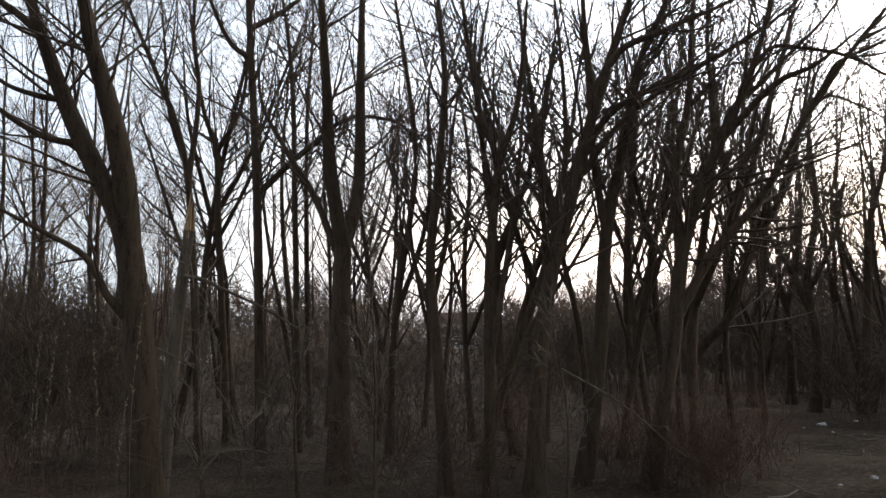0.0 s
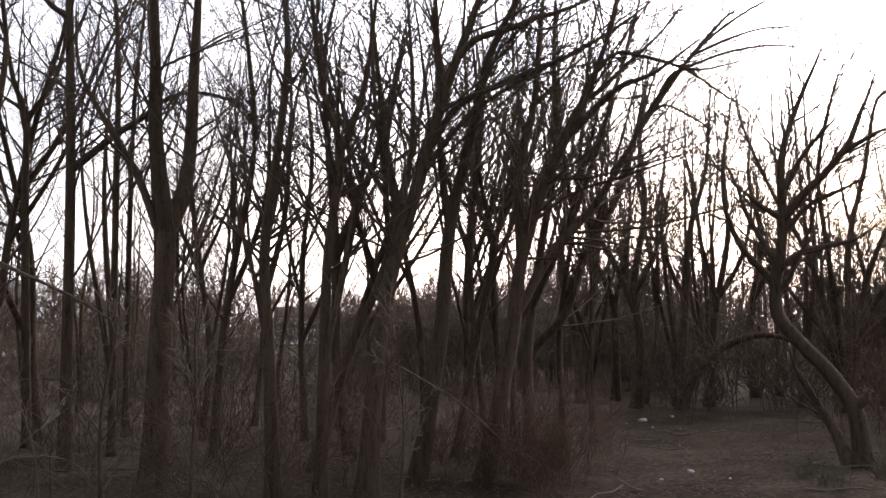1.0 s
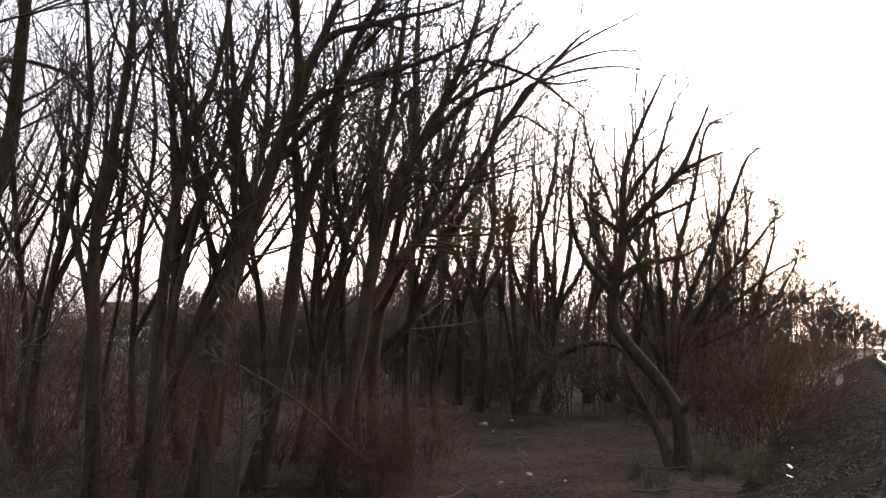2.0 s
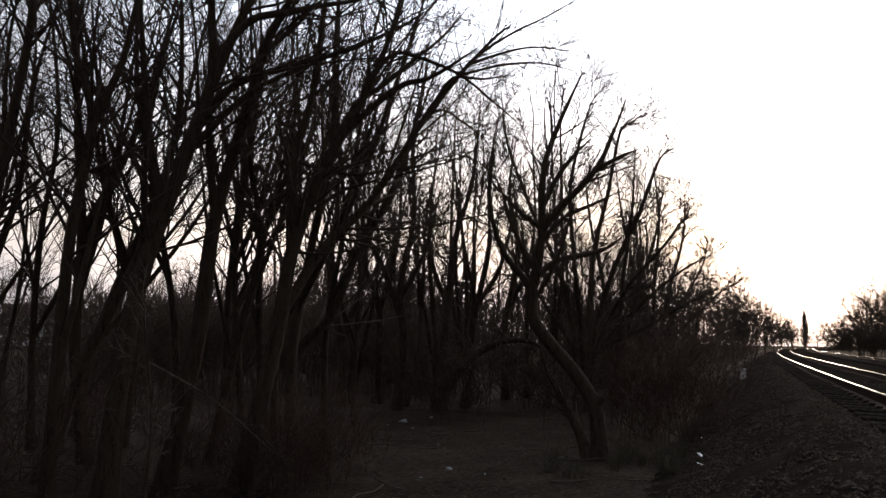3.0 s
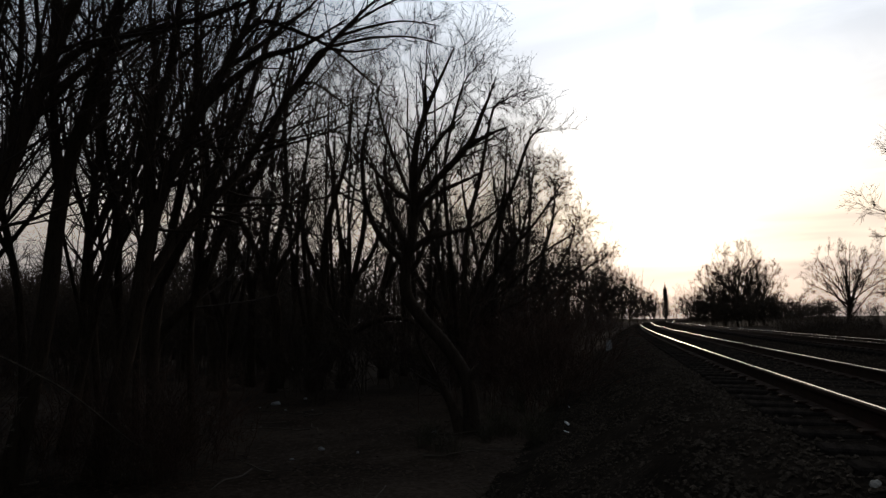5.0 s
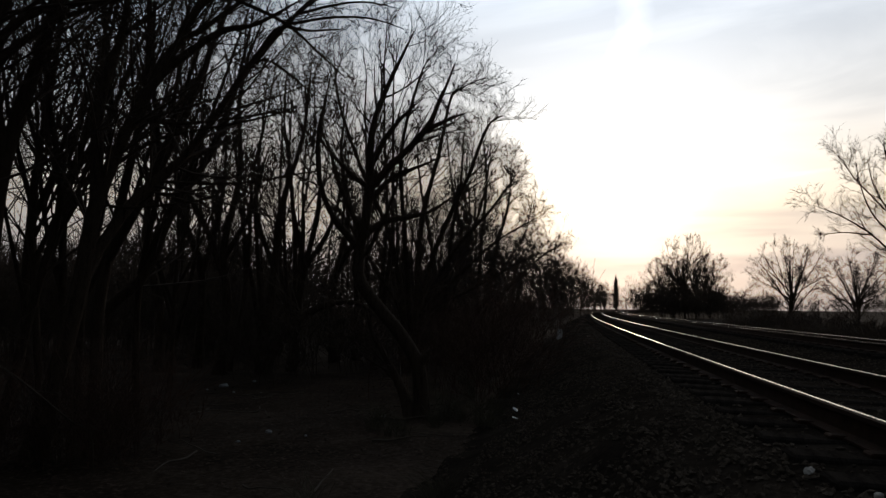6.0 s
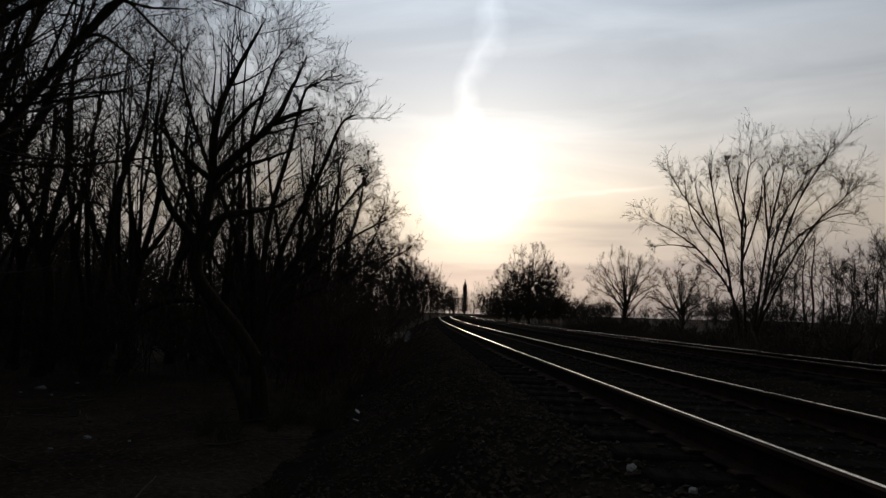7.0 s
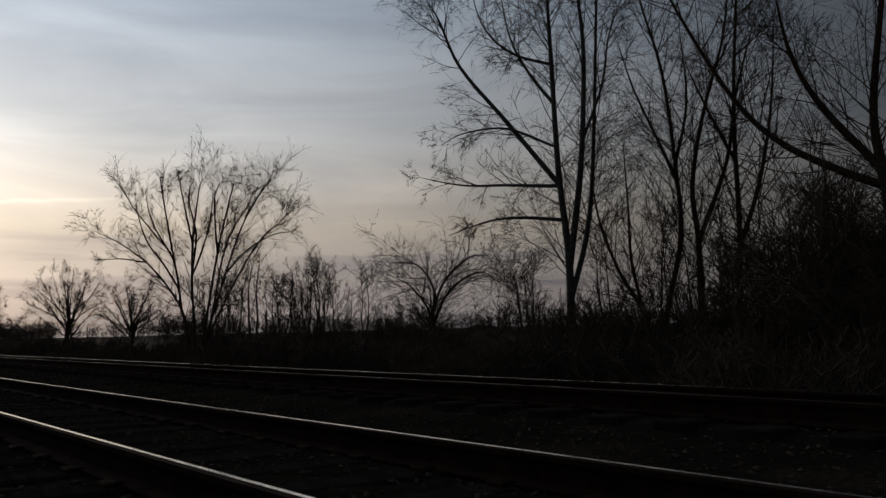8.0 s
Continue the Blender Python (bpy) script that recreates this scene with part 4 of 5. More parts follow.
UNDER = [shrub("undergrowth_bush", 250 + i, h, 10, 6, 4, 0.75, 0.0025, m, 0.005, 0.25, 0.3) for i, (h, m) in enumerate([(1.5, BRUSH), (1.9, BRUSH), (1.2, TWIG_RED), (2.1, TWIG)])]
scatter(UNDER, polar(RNG, 34, -38, 18, 7.8, 17, lambda x, y: in_wood(x, y) and x < 3.6 and (x < -1.5 or y > 9.5)), "bushes of the undergrowth", RNG, 0.7, 1.2, "leafless twiggy bush in the undergrowth", "bush")

# brown bushes round the willow and at the foot of the trees by the glade
BROWN = [shrub("twiggy_bush", 256 + i, h, 16, 8, 7, 0.6, 0.0042, TWIG_RED, 0.008, 0.3, 0.35) for i, h in enumerate((2.5, 2.1))]
scatter(BROWN, [bearing(a, d) for a, d in ((42.6, 15.0), (44.0, 16.6), (43.2, 18.4), (45.0, 19.5), (41.5, 17.6))], "brown bushes at the wood's edge", RNG, 0.75, 1.1, "brown leafless bush of fine arching twigs", "bush")

# fine low bushes at the foot of the leaning trees
LOW = [shrub("low_bush", 264 + i, h, 20, 8, 5, 0.75, 0.0022, TWIG_RED, 0.0035, 0.2, 0.3) for i, h in enumerate((1.25, 0.95))]
scatter(LOW, [bearing(a, d) for a, d in ((17.6, 10.2), (19.4, 10.6), (16.2, 10.8), (20.8, 11.4), (12.4, 11.2))], "low bushes by the glade", RNG, 0.85, 1.1, "low reddish-brown leafless bush of fine twigs", "bush")

# dense tangled bushes behind the forked tree
TANGLE = [shrub("tangled_bush", 268 + i, h, 30, 8, 6, 0.4, 0.0042, BRUSH, 0.01, 0.3, 0.4) for i, h in enumerate((3.2, 2.8))]
scatter(TANGLE, [bearing(a, d) for a, d in ((-31.0, 14.0), (-28.8, 15.0), (-26.6, 14.2), (-24.6, 15.4), (-33.5, 14.8))], "tangled bushes behind the forked tree", RNG, 0.85, 1.05, "dense dark tangled bush in the wood", "bush")

# brushwood at the foot of the embankment and under the coppice
FOOT = [shrub("bramble_bush", 260 + i, h, 16, 6, 5, 0.7, 0.0075, BRUSH, 0.011, 0.42, 0.3) for i, h in enumerate((1.7, 2.4))]
foot_places = []
for s in np.concatenate([np.arange(18, 50, 1.3), np.arange(50, 150, 3.5)]):
    px, py, _ = on_line(s, -4.4 - RNG.uniform(0, 4.5) - 2.0 * (s < 22))
    foot_places.append((float(px), float(py)))
scatter(FOOT, foot_places, "brambles along the railway", RNG, 0.8, 1.3, "low bare bramble bush at the embankment's foot", "bush")

# ---- beyond the railway ----
def bank_height(s, u):
    return 1.5 * np.sin(np.pi * np.clip(u, 0, 1)) ** 0.8 * np.clip((58 - s) / 26, 0, 1)


def on_bank(x, y):
    s, o = off_line(x, y)
    return float(bank_height(s, (o - 0.10 * max(s - 8, 0) - 13.5) / 13.5)) * 0.7 - 0.15


def build_bank():
    """Overgrown earth bank under the hedge."""
    s = np.arange(-70, 60, 1.0)
    o = np.linspace(13.5, 27, 19)
    S, O = np.meshgrid(s, o, indexing="ij")
    X, Y, _ = on_line(S, O + 0.10 * np.maximum(S - 8, 0))
    u = (O - 13.5) / 13.5
    H = bank_height(S, u)
    Z = np.array([[h * (1 + 0.5 * noise.noise(Vector((x, y, 0)) * 0.3)) + 0.12 * noise.noise(Vector((x, y, 3)) * 1.1) * (h > 0.1) for h, x, y in zip(*r)] for r in zip(H, X, Y)]) - 0.15
    V = np.stack([X, Y, Z], -1).reshape(-1, 3)
    n = len(o)
    i, j = np.meshgrid(np.arange(len(s) - 1), np.arange(n - 1), indexing="ij")
    F = np.stack([i * n + j, i * n + j + 1, (i + 1) * n + j + 1, (i + 1) * n + j], -1).reshape(-1, 4)[:, ::-1]
    tagged(new("hedge_bank", mesh_of("hedge_bank", [(V, F)], SOIL)), "low overgrown earth bank under the hedge", "bank", kind="structure")


build_bank()
HEDGE = [shrub("hedge_bush", 270 + i, h, 20, 6, 5, 0.5, 0.010, BRUSH, 0.015, 0.4, 0.3) for i, h in enumerate((2.3, 2.7, 1.9))]
hedge_places = []
for s in np.concatenate([np.arange(-30, 20, 0.85), np.arange(20, 60, 1.8)]):
    px, py, _ = on_line(s, 16.0 + 0.1 * max(s - 8, 0) + RNG.uniform(0, 5))
    hedge_places.append((float(px), float(py)))
scatter(HEDGE, hedge_places, "hedge beyond the railway", RNG, 0.6, 0.95, "dense leafless hedge bush beyond the railway", "bush", on_bank)

VERGE = [shrub("verge_bush", 275 + i, h, 20, 6, 4, 0.8, 0.012, BRUSH, 0.014, 0.6, 0.35) for i, h in enumerate((1.2, 1.5, 1.0))]
verge_places = []
for s in np.concatenate([np.arange(-16, 24, 1.1), np.arange(24, 75, 2.0)]):
    for o in (9.4, 11.8):
        px, py, _ = on_line(s + RNG.uniform(-0.5, 0.5), o + RNG.uniform(0, 2.2) + 0.06 * max(s - 20, 0))
        verge_places.append((float(px), float(py)))
scatter(VERGE, verge_places, "brush of the verge", RNG, 0.7, 1.2, "low tangled leafless brush on the railway verge", "bush")

BACK = [simple_tree("hedgerow_tree", 280 + i, h, 0.09, n, sp, 9, 6, 5, 0.4, 0.08, 0.0085, 0.2, None, 38) for i, (h, n, sp) in enumerate([(6.0, 3, 0.25), (7.0, 2, 0.2), (5.2, 4, 0.35)])]
scatter(BACK, [bearing(a, d) for a, d in ((76.0, 56), (77.3, 52), (78.6, 55), (79.5, 50), (80.6, 54), (81.6, 58), (82.6, 66), (83.6, 62), (85.2, 70), (74.5, 60), (97, 46), (103, 40), (106, 44), (111, 38), (114, 36), (117, 34), (121, 36), (124, 30), (109, 33), (119, 27))],
        "trees of the hedgerow", RNG, 0.9, 1.2, "bare bushy tree in the hedgerow", "tree")

TALL = [shrub("tall_hedge_bush", 310 + i, h, 22, 7, 5, 0.35, 0.011, BRUSH, 0.022, 0.3, 0.45) for i, h in enumerate((4.2, 5.0))]
scatter(TALL, [bearing(a, d) for a, d in ((113.5, 25), (115.5, 24), (116.6, 22.5), (118, 22), (119.6, 21), (121.4, 21), (123, 20), (125, 20), (127, 19.5), (117, 25), (122, 24))], "tall bushes of the hedge", RNG, 0.8, 1.15, "tall dense leafless bush in the hedge", "bush")

ROUND = [crowned_tree("field_tree", 290 + i, h, w, 0.17, 0.0085, n, 0.14, 9, 7) for i, (h, w, n) in enumerate([(9.3, 9.0, 24), (7.4, 7.8, 24)])]
scatter(ROUND, [bearing(65.6, 88), bearing(69.5, 84)], "trees of the field", RNG, 0.95, 1.0, "bare round-crowned tree in the field", "tree")
CLUMP = [crowned_tree("copse_tree", 295 + i, 14.2, w, 0.2, 0.013, 26, 0.1, 11, 7) for i, w in enumerate((10.6, 9.0))]
scatter(CLUMP, [bearing(57.3, 165), bearing(58.1, 168), bearing(58.9, 160), bearing(59.7, 166), bearing(60.5, 172)], "copse beside the railway", RNG, 0.85, 1.1, "bare round-crowned tree of a misty copse", "tree")
scatter([copy_thing(CLUMP[0], pose(0, 0, 0)), copy_thing(CLUMP[1], pose(0, 0, 0))], [bearing(a, d) for a, d in ((48.6, 120), (49.6, 135), (50.4, 150), (51.1, 170), (51.7, 195), (52.2, 220), (52.7, 250), (53.1, 285), (53.4, 330))], "far wood beside the railway", RNG, 0.8, 1.0, "bare tree of the far wood beside the railway", "tree")
SKIRT = [shrub("copse_bush", 300 + i, 5.8, 24, 8, 6, 0.45, 0.02, BRUSH, 0.035, 0.5, 0.45) for i in range(2)]
scatter(SKIRT, [bearing(a, d) for a, d in ((56.4, 160), (57.0, 158), (57.7, 160), (58.4, 157), (59.1, 159), (59.8, 156), (60.5, 158), (61.2, 165), (57.3, 170), (59.6, 170), (62.0, 190), (62.8, 200), (63.6, 210), (64.5, 220), (72.5, 150), (73.5, 140))],
        "bushes round the copse", RNG, 0.8, 1.1, "dense leafless bush at the field's edge", "bush")
FAR = [shrub("far_thicket", 305 + i, 6.6, 20, 6, 5, 0.4, 0.024, BRUSH, 0.05, 0.5, 0.4) for i in range(2)]
far_places = [bearing(a, d) for a in np.arange(-38, 44, 1.5) if not -0.6 < a < 3.6 for d in (66 + 8 * math.sin(a * 3), )]
far_places += [bearing(a, 270 + 30 * math.sin(a * 3)) for a in np.arange(61, 128, 1.25)]
far_places += [bearing(a, 260 + 60 * math.sin(a * 2)) for a in np.arange(49.5, 54.0, 0.8)]
scatter(FAR, far_places, "far line of thickets", RNG, 0.75, 1.1, "far leafless thicket along the horizon", "bush")


def column_poplar():
    """Tall narrow poplar far down the line."""
    rng = np.random.default_rng(9)
    root = new("lombardy_poplar", None)
    u = np.linspace(0, 1, 9)
    P = np.column_stack([0.2 * np.sin(u * 4), 0.15 * np.cos(u * 3), 13 * u - 0.2])[None]
    R = np.maximum(0.3 * (1 - 0.9 * u), 0.03)[None]
    child("trunk", mesh_of("trunk", [tubes(P, R, 7)], BARK), root)
    n = 170
    f = rng.uniform(0.04, 0.97, n)
    az = rng.uniform(0, 6.283, n)
    long = 3.3 * np.sin(np.pi * np.clip(f, 0, 1) ** 0.55) * rng.uniform(0.6, 1.0, n) + 0.6
    q = np.linspace(0, 1, 5)
    out = 0.30 * (1 - f)[:, None] ** 0.6 * (long[:, None] * q ** 0.7)
    P1 = np.stack([np.cos(az)[:, None] * out, np.sin(az)[:, None] * out, (13 * f - 0.2)[:, None] + long[:, None] * q * 0.9 * np.minimum(1, (1.06 - f) * 3.2)[:, None]], -1)
    R1 = np.maximum(0.06 * (1 - 0.7 * q), 0.02)[None] * np.ones((n, 1))
    P2, R2 = sprout(P1, R1, 7, 0.3, 24, 0.2, 3, rng, lo=0.1, least=0.025)
    child("crown", mesh_of("crown", [tubes(P1, R1, 4), tubes(P2, R2, 3)], TWIG), root, "narrow upright bare crown")
    root.location = (*bearing(54.25, 420), 0)
    root.scale = (2.3, 2.3, 1.6)
    return tagged(root, "tall narrow bare poplar far down the line", "tree")


column_poplar()


# ---- houses behind the wood ----
def house(x, y, turn, w, d, h, roof, cover, label):
    root = new("house", None)
    root.matrix_basis = pose(x, y, -0.1, 0, 0, turn)
    tagged(root, label, "house", "houses behind the wood")
    t = 0.3
    walls = [box(-w / 2, w / 2, -d / 2, -d / 2 + t, 0, h), box(-w / 2, w / 2, d / 2 - t, d / 2, 0, h), box(-w / 2, -w / 2 + t, -d / 2 + t, d / 2 - t, 0, h), box(w / 2 - t, w / 2, -d / 2 + t, d / 2 - t, 0, h)]
    child("wall", mesh_of("wall", walls, PLASTER, False), root)
    e = 0.5
    v = [(-w / 2 - e, -d / 2 - e, h), (w / 2 + e, -d / 2 - e, h), (w / 2 + e, d / 2 + e, h), (-w / 2 - e, d / 2 + e, h), (-w / 2 - e, 0, h + roof), (w / 2 + e, 0, h + roof)]
    me = bpy.data.meshes.new("roof")
    me.from_pydata(v, [], [(0, 1, 5, 4), (2, 3, 4, 5), (1, 2, 5), (3, 0, 4), (3, 2, 1, 0)])
    me.materials.append(cover)
    child("roof", me, root)
    pane = mesh_of("window", [box(-0.55, 0.55, -0.06, 0.06, -0.7, 0.7)], GLASS, False)
    rim = mesh_of("frame", [box(-0.65, -0.56, -0.09, 0.09, -0.8, 0.8), box(0.56, 0.65, -0.09, 0.09, -0.8, 0.8), box(-0.56, 0.56, -0.09, 0.09, 0.71, 0.8), box(-0.56, 0.56, -0.09, 0.09, -0.8, -0.71)], PLASTIC, False)
    for z in np.arange(1.6, h - 0.8, 2.8):
        for u in np.arange(-w / 2 + 1.6, w / 2 - 1.0, 2.4):
            win = child("window", pane, root)
            win.location = (u, -d / 2 - 0.03, z)
            child("frame", rim, win)
    return root


house(*bearing(1.6, 205), -2, 14, 8, 6.6, 3.0, ROOF_TILE, "pale plastered house with a dull red roof behind the wood")
house(*bearing(-29.0, 100), -30, 9, 8, 5.0, 3.0, ROOF_TILE, "pale plastered house with a dull red roof behind the wood")
house(*bearing(-19.8, 95), 22, 10, 8, 5.2, 3.0, SLATE, "pale plastered house with a slate roof behind the wood")


# ---- litter, stones and stalks ----
def crumpled(name, size, seed, material, flat=0.35):
    bm = bmesh.new()
    bmesh.ops.create_icosphere(bm, subdivisions=2, radius=0.5)
    for v in bm.verts:
        v.co = v.co * (1 + 0.5 * noise.noise(v.co * 3.1 + Vector((seed, 0, 0))))
        v.co = Vector((v.co.x * size[0], v.co.y * size[1], max(v.co.z, -0.3) * size[2]))
    me = bpy.data.meshes.new(name)
    bm.to_mesh(me)
    bm.free()
    me.materials.append(material)
    return new(name, me)


def lay(ob, x, y, z, turn=0, tip=0):
    ob.matrix_basis = pose(x, y, z, tip, 0, turn)
    return ob


for k, (a, d, w, label) in enumerate([(25.7, 17.9, 0.22, "crumpled white plastic bag on the woodland floor"), (27.7, 18.8, 0.12, "scrap of white plastic on the woodland floor"), (26.3, 16.6, 0.08, "scrap of white plastic on the woodland floor"), (31.3, 24.2, 0.1, "scrap of white plastic on the woodland floor"), (36.3, 12.9, 0.09, "scrap of white plastic on the woodland floor"), (28.1, 16.4, 0.05, "scrap of white plastic on the woodland floor"), (30.9, 11.2, 0.06, "scrap of white plastic on the woodland floor"), (28.5, 11.6, 0.12, "crumpled pale paper on the woodland floor"), (26.5, 10.9, 0.06, "scrap of white plastic on the woodland floor"), (24.6, 17.2, 0.06, "scrap of white plastic on the woodland floor")]):
    x, y = bearing(a, d)
    tagged(lay(crumpled("plastic_litter", (w, w * 0.6, w * 0.4), k, SCRAP), x, y, 0.05, 40 * k), label, "litter", "plastic litter")
for k, (x, y, w, tip) in enumerate([(10.98, 10.68, 0.09, -8), (9.0, 8.9, 0.2, -12), (8.2, 8.17, 0.11, -10)]):
    s_at, o_at = off_line(x, y)
    tagged(lay(crumpled("foil_litter", (w * 0.26, w, w * 0.1), 5 + k, PLASTIC), x, y, max(float(bed_height(o_at)), 0.0) + 0.05, 130 + 25 * k, tip), "torn strip of white plastic on the embankment slope", "litter", "plastic litter")


def marker_post():
    """Short pale trackside post with a chamfered head."""
    root = new("marker_post", bevelled_box("marker_post", (0.24, 0.14, 0.48), 0.03, PLASTER))
    x, y, th = on_line(36.0, -2.0)
    root.matrix_basis = pose(float(x), float(y), 0.57, 2, 3, math.degrees(th))
    return tagged(root, "short pale concrete marker post beside the railway", "post")


marker_post()


def stones(n, seed, s0, s1, o0, o1, big, name, label, category, material):
    """Loose broken stones lying on the bed, as one heap."""
    rng = np.random.default_rng(seed)
    s = s0 + (s1 - s0) * rng.uniform(0, 1, n) ** 1.7
    o = rng.uniform(o0, o1, n)
    X, Y, _ = on_line(s, o)
    size = rng.uniform(0.35, 1.0, n) * big
    oct_v = np.array([(1, 0, 0), (-1, 0, 0), (0, 1, 0), (0, -1, 0), (0, 0, 1), (0, 0, -1)], float)
    oct_f = np.array([(0, 2, 4), (2, 1, 4), (1, 3, 4), (3, 0, 4), (2, 0, 5), (1, 2, 5), (3, 1, 5), (0, 3, 5)])
    V = oct_v[None] * rng.uniform(0.55, 1.25, (n, 6, 1)) + rng.normal(0, 0.22, (n, 6, 3))
    turn = rng.uniform(0, 6.28, n)
    c, q = np.cos(turn)[:, None], np.sin(turn)[:, None]
    V = np.stack([V[..., 0] * c - V[..., 1] * q, V[..., 0] * q + V[..., 1] * c, V[..., 2] * 0.75], -1) * size[:, None, None]
    V += np.stack([X, Y, bed_height(o) + size * 0.25], -1)[:, None]
    F = oct_f[None] + (np.arange(n) * 6)[:, None, None]
    return tagged(new(name, mesh_of(name, [(V.reshape(-1, 3), F.reshape(-1, 3))], material, False)), label, category, kind="stuff")


stones(36000, 31, -6, 36, -2.7, -0.42, 0.025, "ballast_stones", "loose dark crushed stones on the embankment shoulder", "stones", STONE)
stones(21000, 32, -8, 28, -0.42, 6.6, 0.026, "track_stones", "loose crushed stones between the rails", "stones", STONE)

for k, (a, d, w) in enumerate([(59.4, 4.75, 0.06), (62.1, 4.3, 0.045)]):
    x, y = bearing(a, d)
    s_at, o_at = off_line(x, y)
    tagged(lay(crumpled("pale_stone", (w, w * 0.8, w * 0.7), 20 + k, STONE_PALE), x, y, float(bed_height(o_at)) + 0.03, 60 * k), "pale broken stone lying on the ballast", "stone", "pale stones")


def leaves(n, seed):
    """Fallen leaves, curled, spread over the woodland floor."""
    rng = np.random.default_rng(seed)
    a, d = np.radians(rng.uniform(-36, 46, n)), np.sqrt(rng.uniform(5.5 ** 2, 20 ** 2, n))
    X, Y = d * np.sin(a), d * np.cos(a)
    w = rng.uniform(0.014, 0.036, n)
    t = rng.uniform(0, 6.28, n)
    c, q = np.cos(t), np.sin(t)
    base = np.array([(-1, -0.5, 0.0), (0.2, -0.6, 0.25), (1.2, 0.1, 0.5), (-0.1, 0.6, 0.3)])
    V = np.empty((n, 4, 3))
    V[..., 0] = X[:, None] + w[:, None] * (base[:, 0] * c[:, None] - base[:, 1] * q[:, None])
    V[..., 1] = Y[:, None] + w[:, None] * (base[:, 0] * q[:, None] + base[:, 1] * c[:, None])
    V[..., 2] = 0.03 + w[:, None] * base[:, 2] * rng.uniform(0.2, 1.6, n)[:, None]
    V[..., 2] += np.array([0.13 * noise.noise(Vector((x, y, 0)) * 0.22) + 0.05 * noise.noise(Vector((x, y, 0)) * 0.9) - 0.06 for x, y in zip(X, Y)])[:, None]
    tagged(new("fallen_leaves", mesh_of("fallen_leaves", [(V.reshape(-1, 3), np.arange(n * 4).reshape(n, 4))], LEAF, False)), "fallen brown leaves strewn over the woodland floor", "leaves", kind="stuff")


leaves(34000, 41)


def dead_sticks(n, seed):
    """Dead sticks lying about, pale and barkless."""
    rng = np.random.default_rng(seed)
    for k in range(n):
        a, d, L = rng.uniform(-30, 42), rng.uniform(7.5, 18), rng.uniform(0.5, 1.6)
        turn = rng.uniform(0, 6.28)
        u = np.linspace(-0.5, 0.5, 6)
        P = np.column_stack([np.cos(turn) * u * L, np.sin(turn) * u * L, 0.03 * np.sin(u * 5) + 0.02]) + rng.normal(0, 0.02, (6, 3)) * np.array([1, 1, 0.3])
        r = rng.uniform(0.008, 0.02)
        ob = new("dead_stick", mesh_of("dead_stick", [tubes(P[None], np.linspace(r, r * 0.4, 6)[None], 5)], BARK_PALE))
        ob.location = (*bearing(a, d), 0.01)
        tagged(ob, "pale dead stick lying on the leaf litter", "stick", "dead sticks on the floor")


dead_sticks(46, 8)


def grass_tuft(seed, h, n):
    rng = np.random.default_rng(seed)
    u = np.linspace(0, 1, 5)
    az, lean = rng.uniform(0, 6.28, n), rng.uniform(0.2, 0.9, n)
    L = h * rng.uniform(0.5, 1, n)
    P = np.zeros((n, 5, 3))
    foot = rng.normal(0, 0.06, (n, 2))
    P[:, :, 0] = foot[:, :1] + np.cos(az)[:, None] * (lean * L)[:, None] * u ** 1.8
    P[:, :, 1] = foot[:, 1:] + np.sin(az)[:, None] * (lean * L)[:, None] * u ** 1.8
    P[:, :, 2] = L[:, None] * (u - 0.35 * lean[:, None] * u ** 2.5) - 0.02
    return new("grass_tuft", mesh_of("grass_tuft", [tubes(P, np.broadcast_to(0.0032 * (1 - 0.6 * u), (n, 5)), 3)], GRASS))


TUFT = [grass_tuft(50 + i, h, 46) for i, h in enumerate((0.45, 0.6))]
tuft_places = []
for _ in range(36):
    px, py, _ = on_line(RNG.uniform(4, 40), RNG.uniform(-4.6, -2.7))
    tuft_places.append((float(px), float(py)))
for _ in range(16):
    tuft_places.append((8.2 + RNG.normal(0, 0.7), 9.5 + RNG.normal(0, 0.5)))
scatter(TUFT, tuft_places, "grass tufts along the embankment", RNG, 0.7, 1.3, "tuft of dry grass at the embankment's foot", "grass")


def seed_stalk(seed, h):
    """Dry stalk with small pale seed heads along its upper half."""
    rng = np.random.default_rng(seed)
    root = new("dry_stalk", None)
    u = np.linspace(0, 1, 9)
    P = np.column_stack([0.06 * h * u ** 2, 0.03 * h * np.sin(u * 3), h * u - 0.03])[None]
    child("stem", mesh_of("stem", [tubes(P, (0.005 * (1 - 0.6 * u))[None], 5)], BRUSH), root)
    P1, R1 = sprout(P, (0.006 * (1 - 0.6 * u))[None], 22, 0.02, 40, 0.2, 3, rng, lo=0.5, thick=0.8, least=0.0035)
    child("seed_head", mesh_of("seed_head", [tubes(P1, R1, 5)], STALK), root, "pale dry seed heads")
    return root


STALKS = [seed_stalk(60 + i, h) for i, h in enumerate((2.3, 1.9, 1.6))]
scatter(STALKS, [bearing(a, d) for a, d in ((-24.3, 8.2), (-26.6, 7.8), (-28.0, 8.6), (-22.7, 8.0), (-25.2, 8.9), (-29.4, 8.2), (-21.6, 8.6), (-27.4, 9.1))], "dry stalks at the wood's edge", RNG, 0.85, 1.1, "dry stalk with pale seed heads among the brush", "plant")


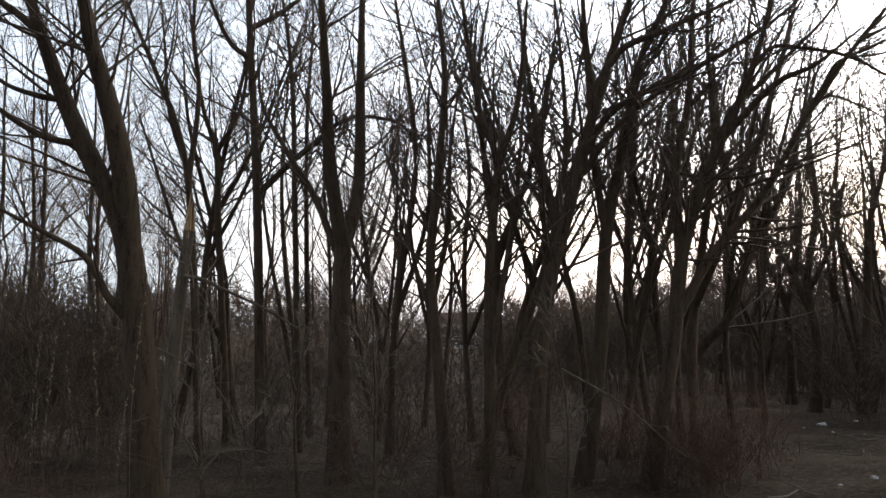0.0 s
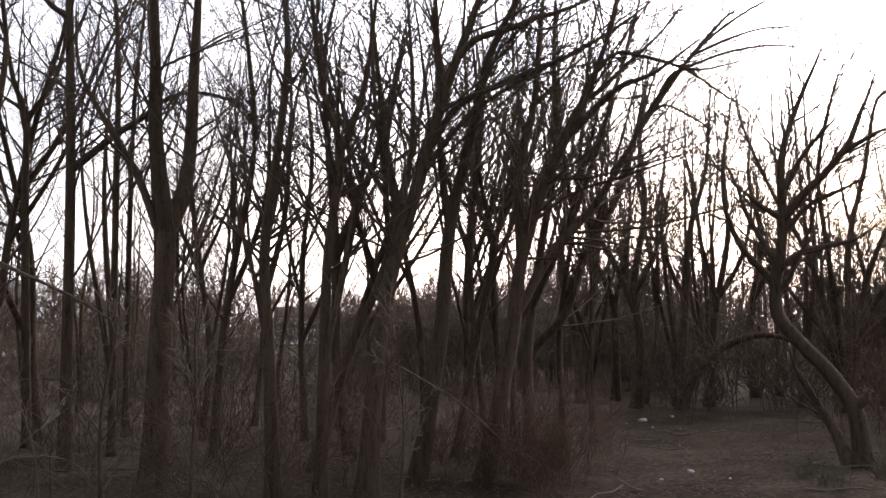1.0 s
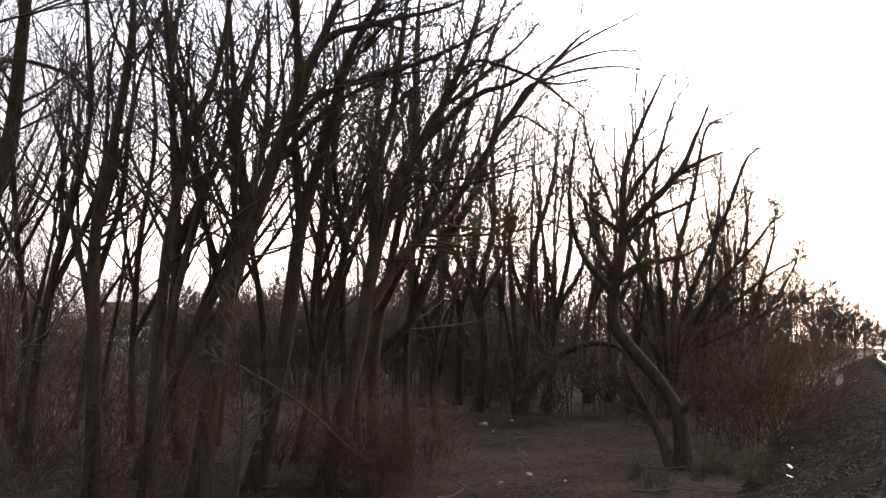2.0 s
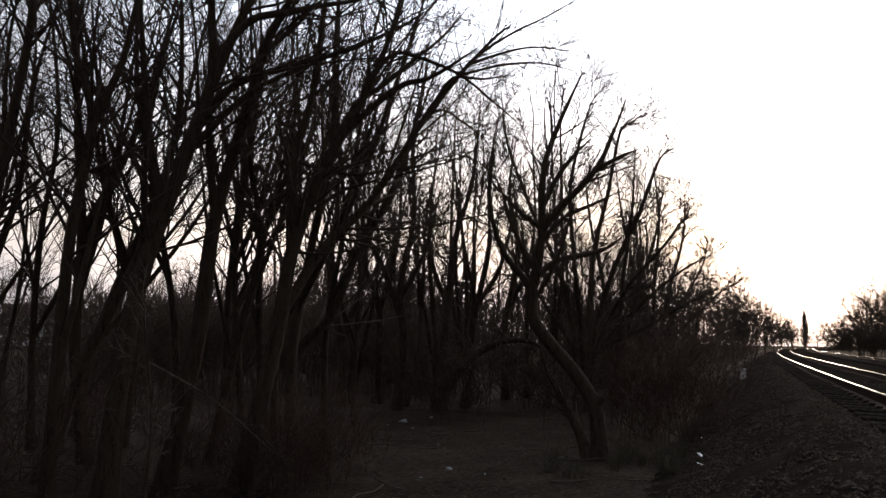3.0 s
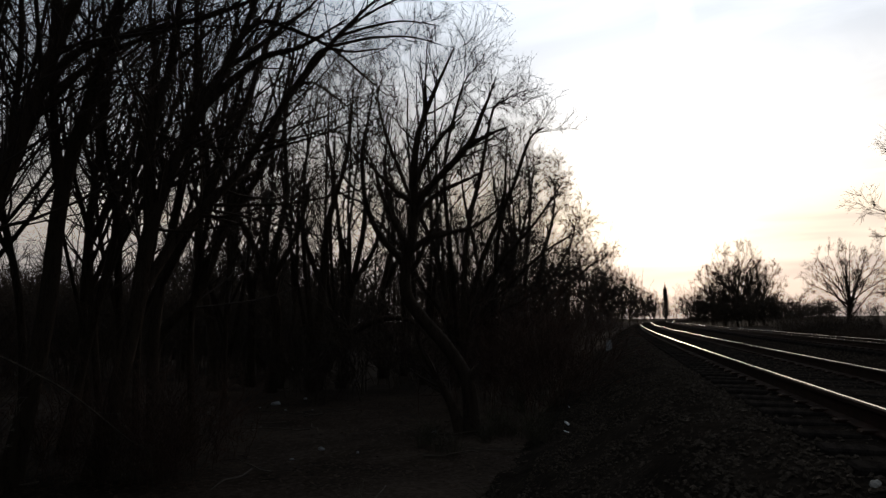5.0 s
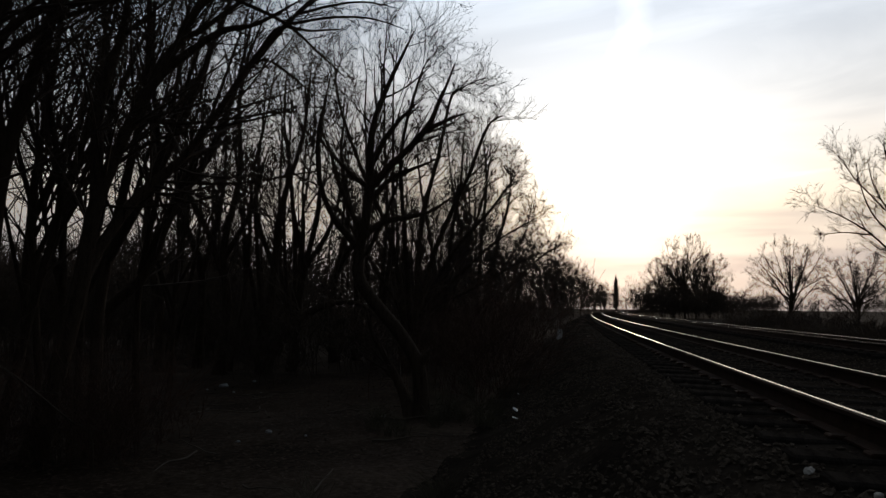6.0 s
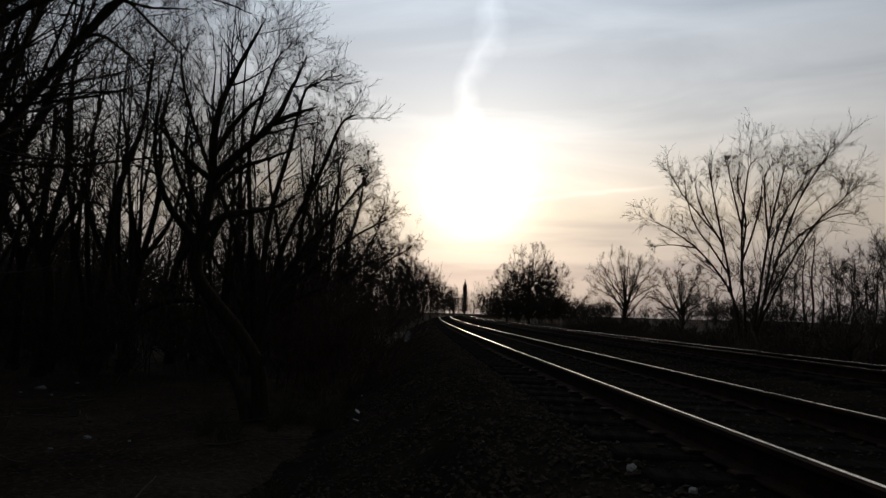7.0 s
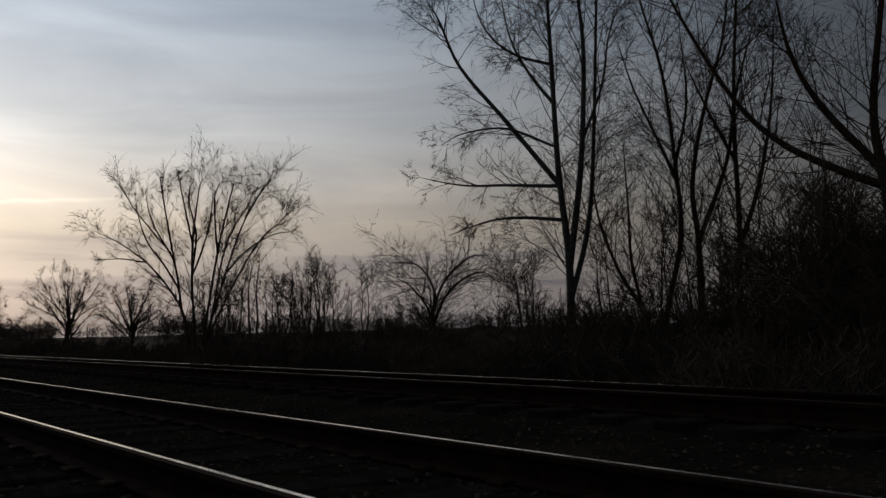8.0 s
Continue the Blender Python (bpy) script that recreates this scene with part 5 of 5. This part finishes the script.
def broken_stump():
    """Snapped stem with a pale splintered top, and the fallen branch hanging from it."""
    rng = np.random.default_rng(3)
    root = new("broken_stump", None)
    x, y = bearing(-19.3, 11.0)
    root.location = (x, y, 0)
    u = np.linspace(0, 1, 9)
    P = np.column_stack([0.32 * u ** 1.5 - 0.1, 0.05 * np.sin(u * 5), 3.55 * u - 0.1])[None]
    child("trunk", mesh_of("trunk", [tubes(P, (0.11 * (1 - 0.3 * u))[None], 8)], BARK_PALE), root)
    spl = []
    for k in range(9):
        q = rng.uniform(0, 6.28)
        r = 0.05
        top = 0.15 + 0.4 * rng.uniform()
        s = np.array([(0.21 + r * math.cos(q), r * math.sin(q) - 0.05, 3.35), (0.23 + r * math.cos(q), r * math.sin(q) - 0.05, 3.45 + top * 0.5), (0.25 + 0.6 * r * math.cos(q), 0.6 * r * math.sin(q) - 0.05, 3.45 + top)])
        spl.append(tubes(s[None], np.array([[0.028, 0.02, 0.003]]), 4))
    child("splinters", mesh_of("splinters", spl, SPLINTER), root, "pale freshly broken wood")
    q = np.array([(*bearing(a, 10.8), 1.9 + 10.8 * math.tan(radians(e))) for a, e in ((-18.6, 4.9), (-17.4, 4.7), (-15.7, 3.9), (-13.0, 2.6), (-10.6, 1.1))]) - np.array([x, y, 0])
    hang = spline(q, 4)[None]
    hr = np.linspace(0.036, 0.014, hang.shape[1])[None]
    H1, h1 = sprout(hang, hr, 9, 0.16, 40, -0.05, 4, rng, lo=0.25, thick=0.5, least=0.004)
    child("hanging_branch", mesh_of("hanging_branch", [tubes(hang, hr, 6), tubes(H1, h1, 4)], BARK_PALE), root, "pale dead branch hanging from the break")
    return tagged(root, "snapped tree stump with a pale splintered top", "tree stump")


broken_stump()


def caught_branch(seed, points, r, label):
    """Dead branch caught in the undergrowth, with a few side shoots."""
    rng = np.random.default_rng(seed)
    line = spline(points, 4)
    foot = line[-1].copy()
    line = (line - foot)[None]
    rad = np.linspace(r, r * 0.35, line.shape[1])[None]
    Q, q = sprout(line, rad, 7, 0.22, 42, 0.0, 5, rng, lo=0.2, thick=0.5, wander=0.25, least=0.003)
    Q2, q2 = sprout(Q, q, 3, 0.5, 40, 0.0, 3, rng, lo=0.2, thick=0.6, wander=0.2, least=0.0025)
    ob = new("dead_branch", mesh_of("dead_branch", [tubes(line, rad, 6), tubes(Q, q, 4), tubes(Q2, q2, 3)], BARK_PALE))
    ob.location = foot
    return tagged(ob, label, "branch", "dead branches of the undergrowth")


caught_branch(71, [(1.4, 9.6, 1.56), (1.91, 9.6, 1.27), (2.31, 9.6, 0.99), (2.84, 9.6, 0.51), (3.05, 9.6, 0.36), (3.1, 9.6, -0.06)], 0.014, "pale lichen-covered dead branch leaning from a trunk to the floor")
caught_branch(72, [(-3.6, 9.2, 1.96), (-3.11, 9.3, 1.72), (-2.7, 9.4, 1.35), (-2.45, 9.4, 0.7), (-2.35, 9.4, -0.06)], 0.012, "pale dead branch leaning in the undergrowth")
caught_branch(73, [(-3.5, 8.9, 0.5), (-3.0, 8.8, 0.46), (-2.5, 8.8, 0.72), (-1.9, 8.9, 0.62), (-1.6, 9.0, -0.06)], 0.012, "pale dead branch arching over the undergrowth")


def sapling(a, d, h, seed):
    t = simple_tree("sapling", seed, h, 0.035, 1, 0.05, 14, 4, 3, 0.22, 0.1, 0.004, 0.15, BRUSH)
    t.children[0].data.materials[0] = BARK_PALE
    t.location = (*bearing(a, d), -0.03)
    tagged(t, "pale thin-stemmed sapling in the undergrowth", "tree", "saplings of the undergrowth")


for k, (a, d, h) in enumerate([(-16.9, 8.2, 3.3), (-5.1, 8.4, 2.9), (-10.5, 9.0, 2.6), (8.6, 8.8, 2.6)]):
    sapling(a, d, h, 90 + k)

# ---- sleepers ----
SLEEPER_MESH = bevelled_box("sleeper", (2.6, 0.25, 0.2), 0.015, SLEEPER)
CLIP_MESH = bevelled_box("rail_clip", (0.3, 0.13, 0.035), 0.01, RUST)
for root, o0, z0, s_from, count, cant in ((TRACKS[0], 0.0, RAIL_Z, -6.0, 200, CANT), (TRACKS[1], SPACING, RAIL_Z + 0.013, -10.0, 150, CANT_FAR)):
    for k in range(count):
        s = s_from + 0.62 * k
        x, y, th = on_line(s, o0 + 0.75)
        ob = child("sleeper", SLEEPER_MESH, root)
        ob.matrix_basis = pose(float(x), float(y), z0 - 0.172 - 0.1 - cant * 0.75 + RNG.uniform(-0.008, 0.004), 0, math.degrees(math.atan(cant)), math.degrees(float(th)) + RNG.uniform(-0.8, 0.8))
        if k < 70:
            for side in (-0.7535, 0.7535):
                clip = child("rail_clip", CLIP_MESH, ob)
                clip.location = (side, 0, 0.108)
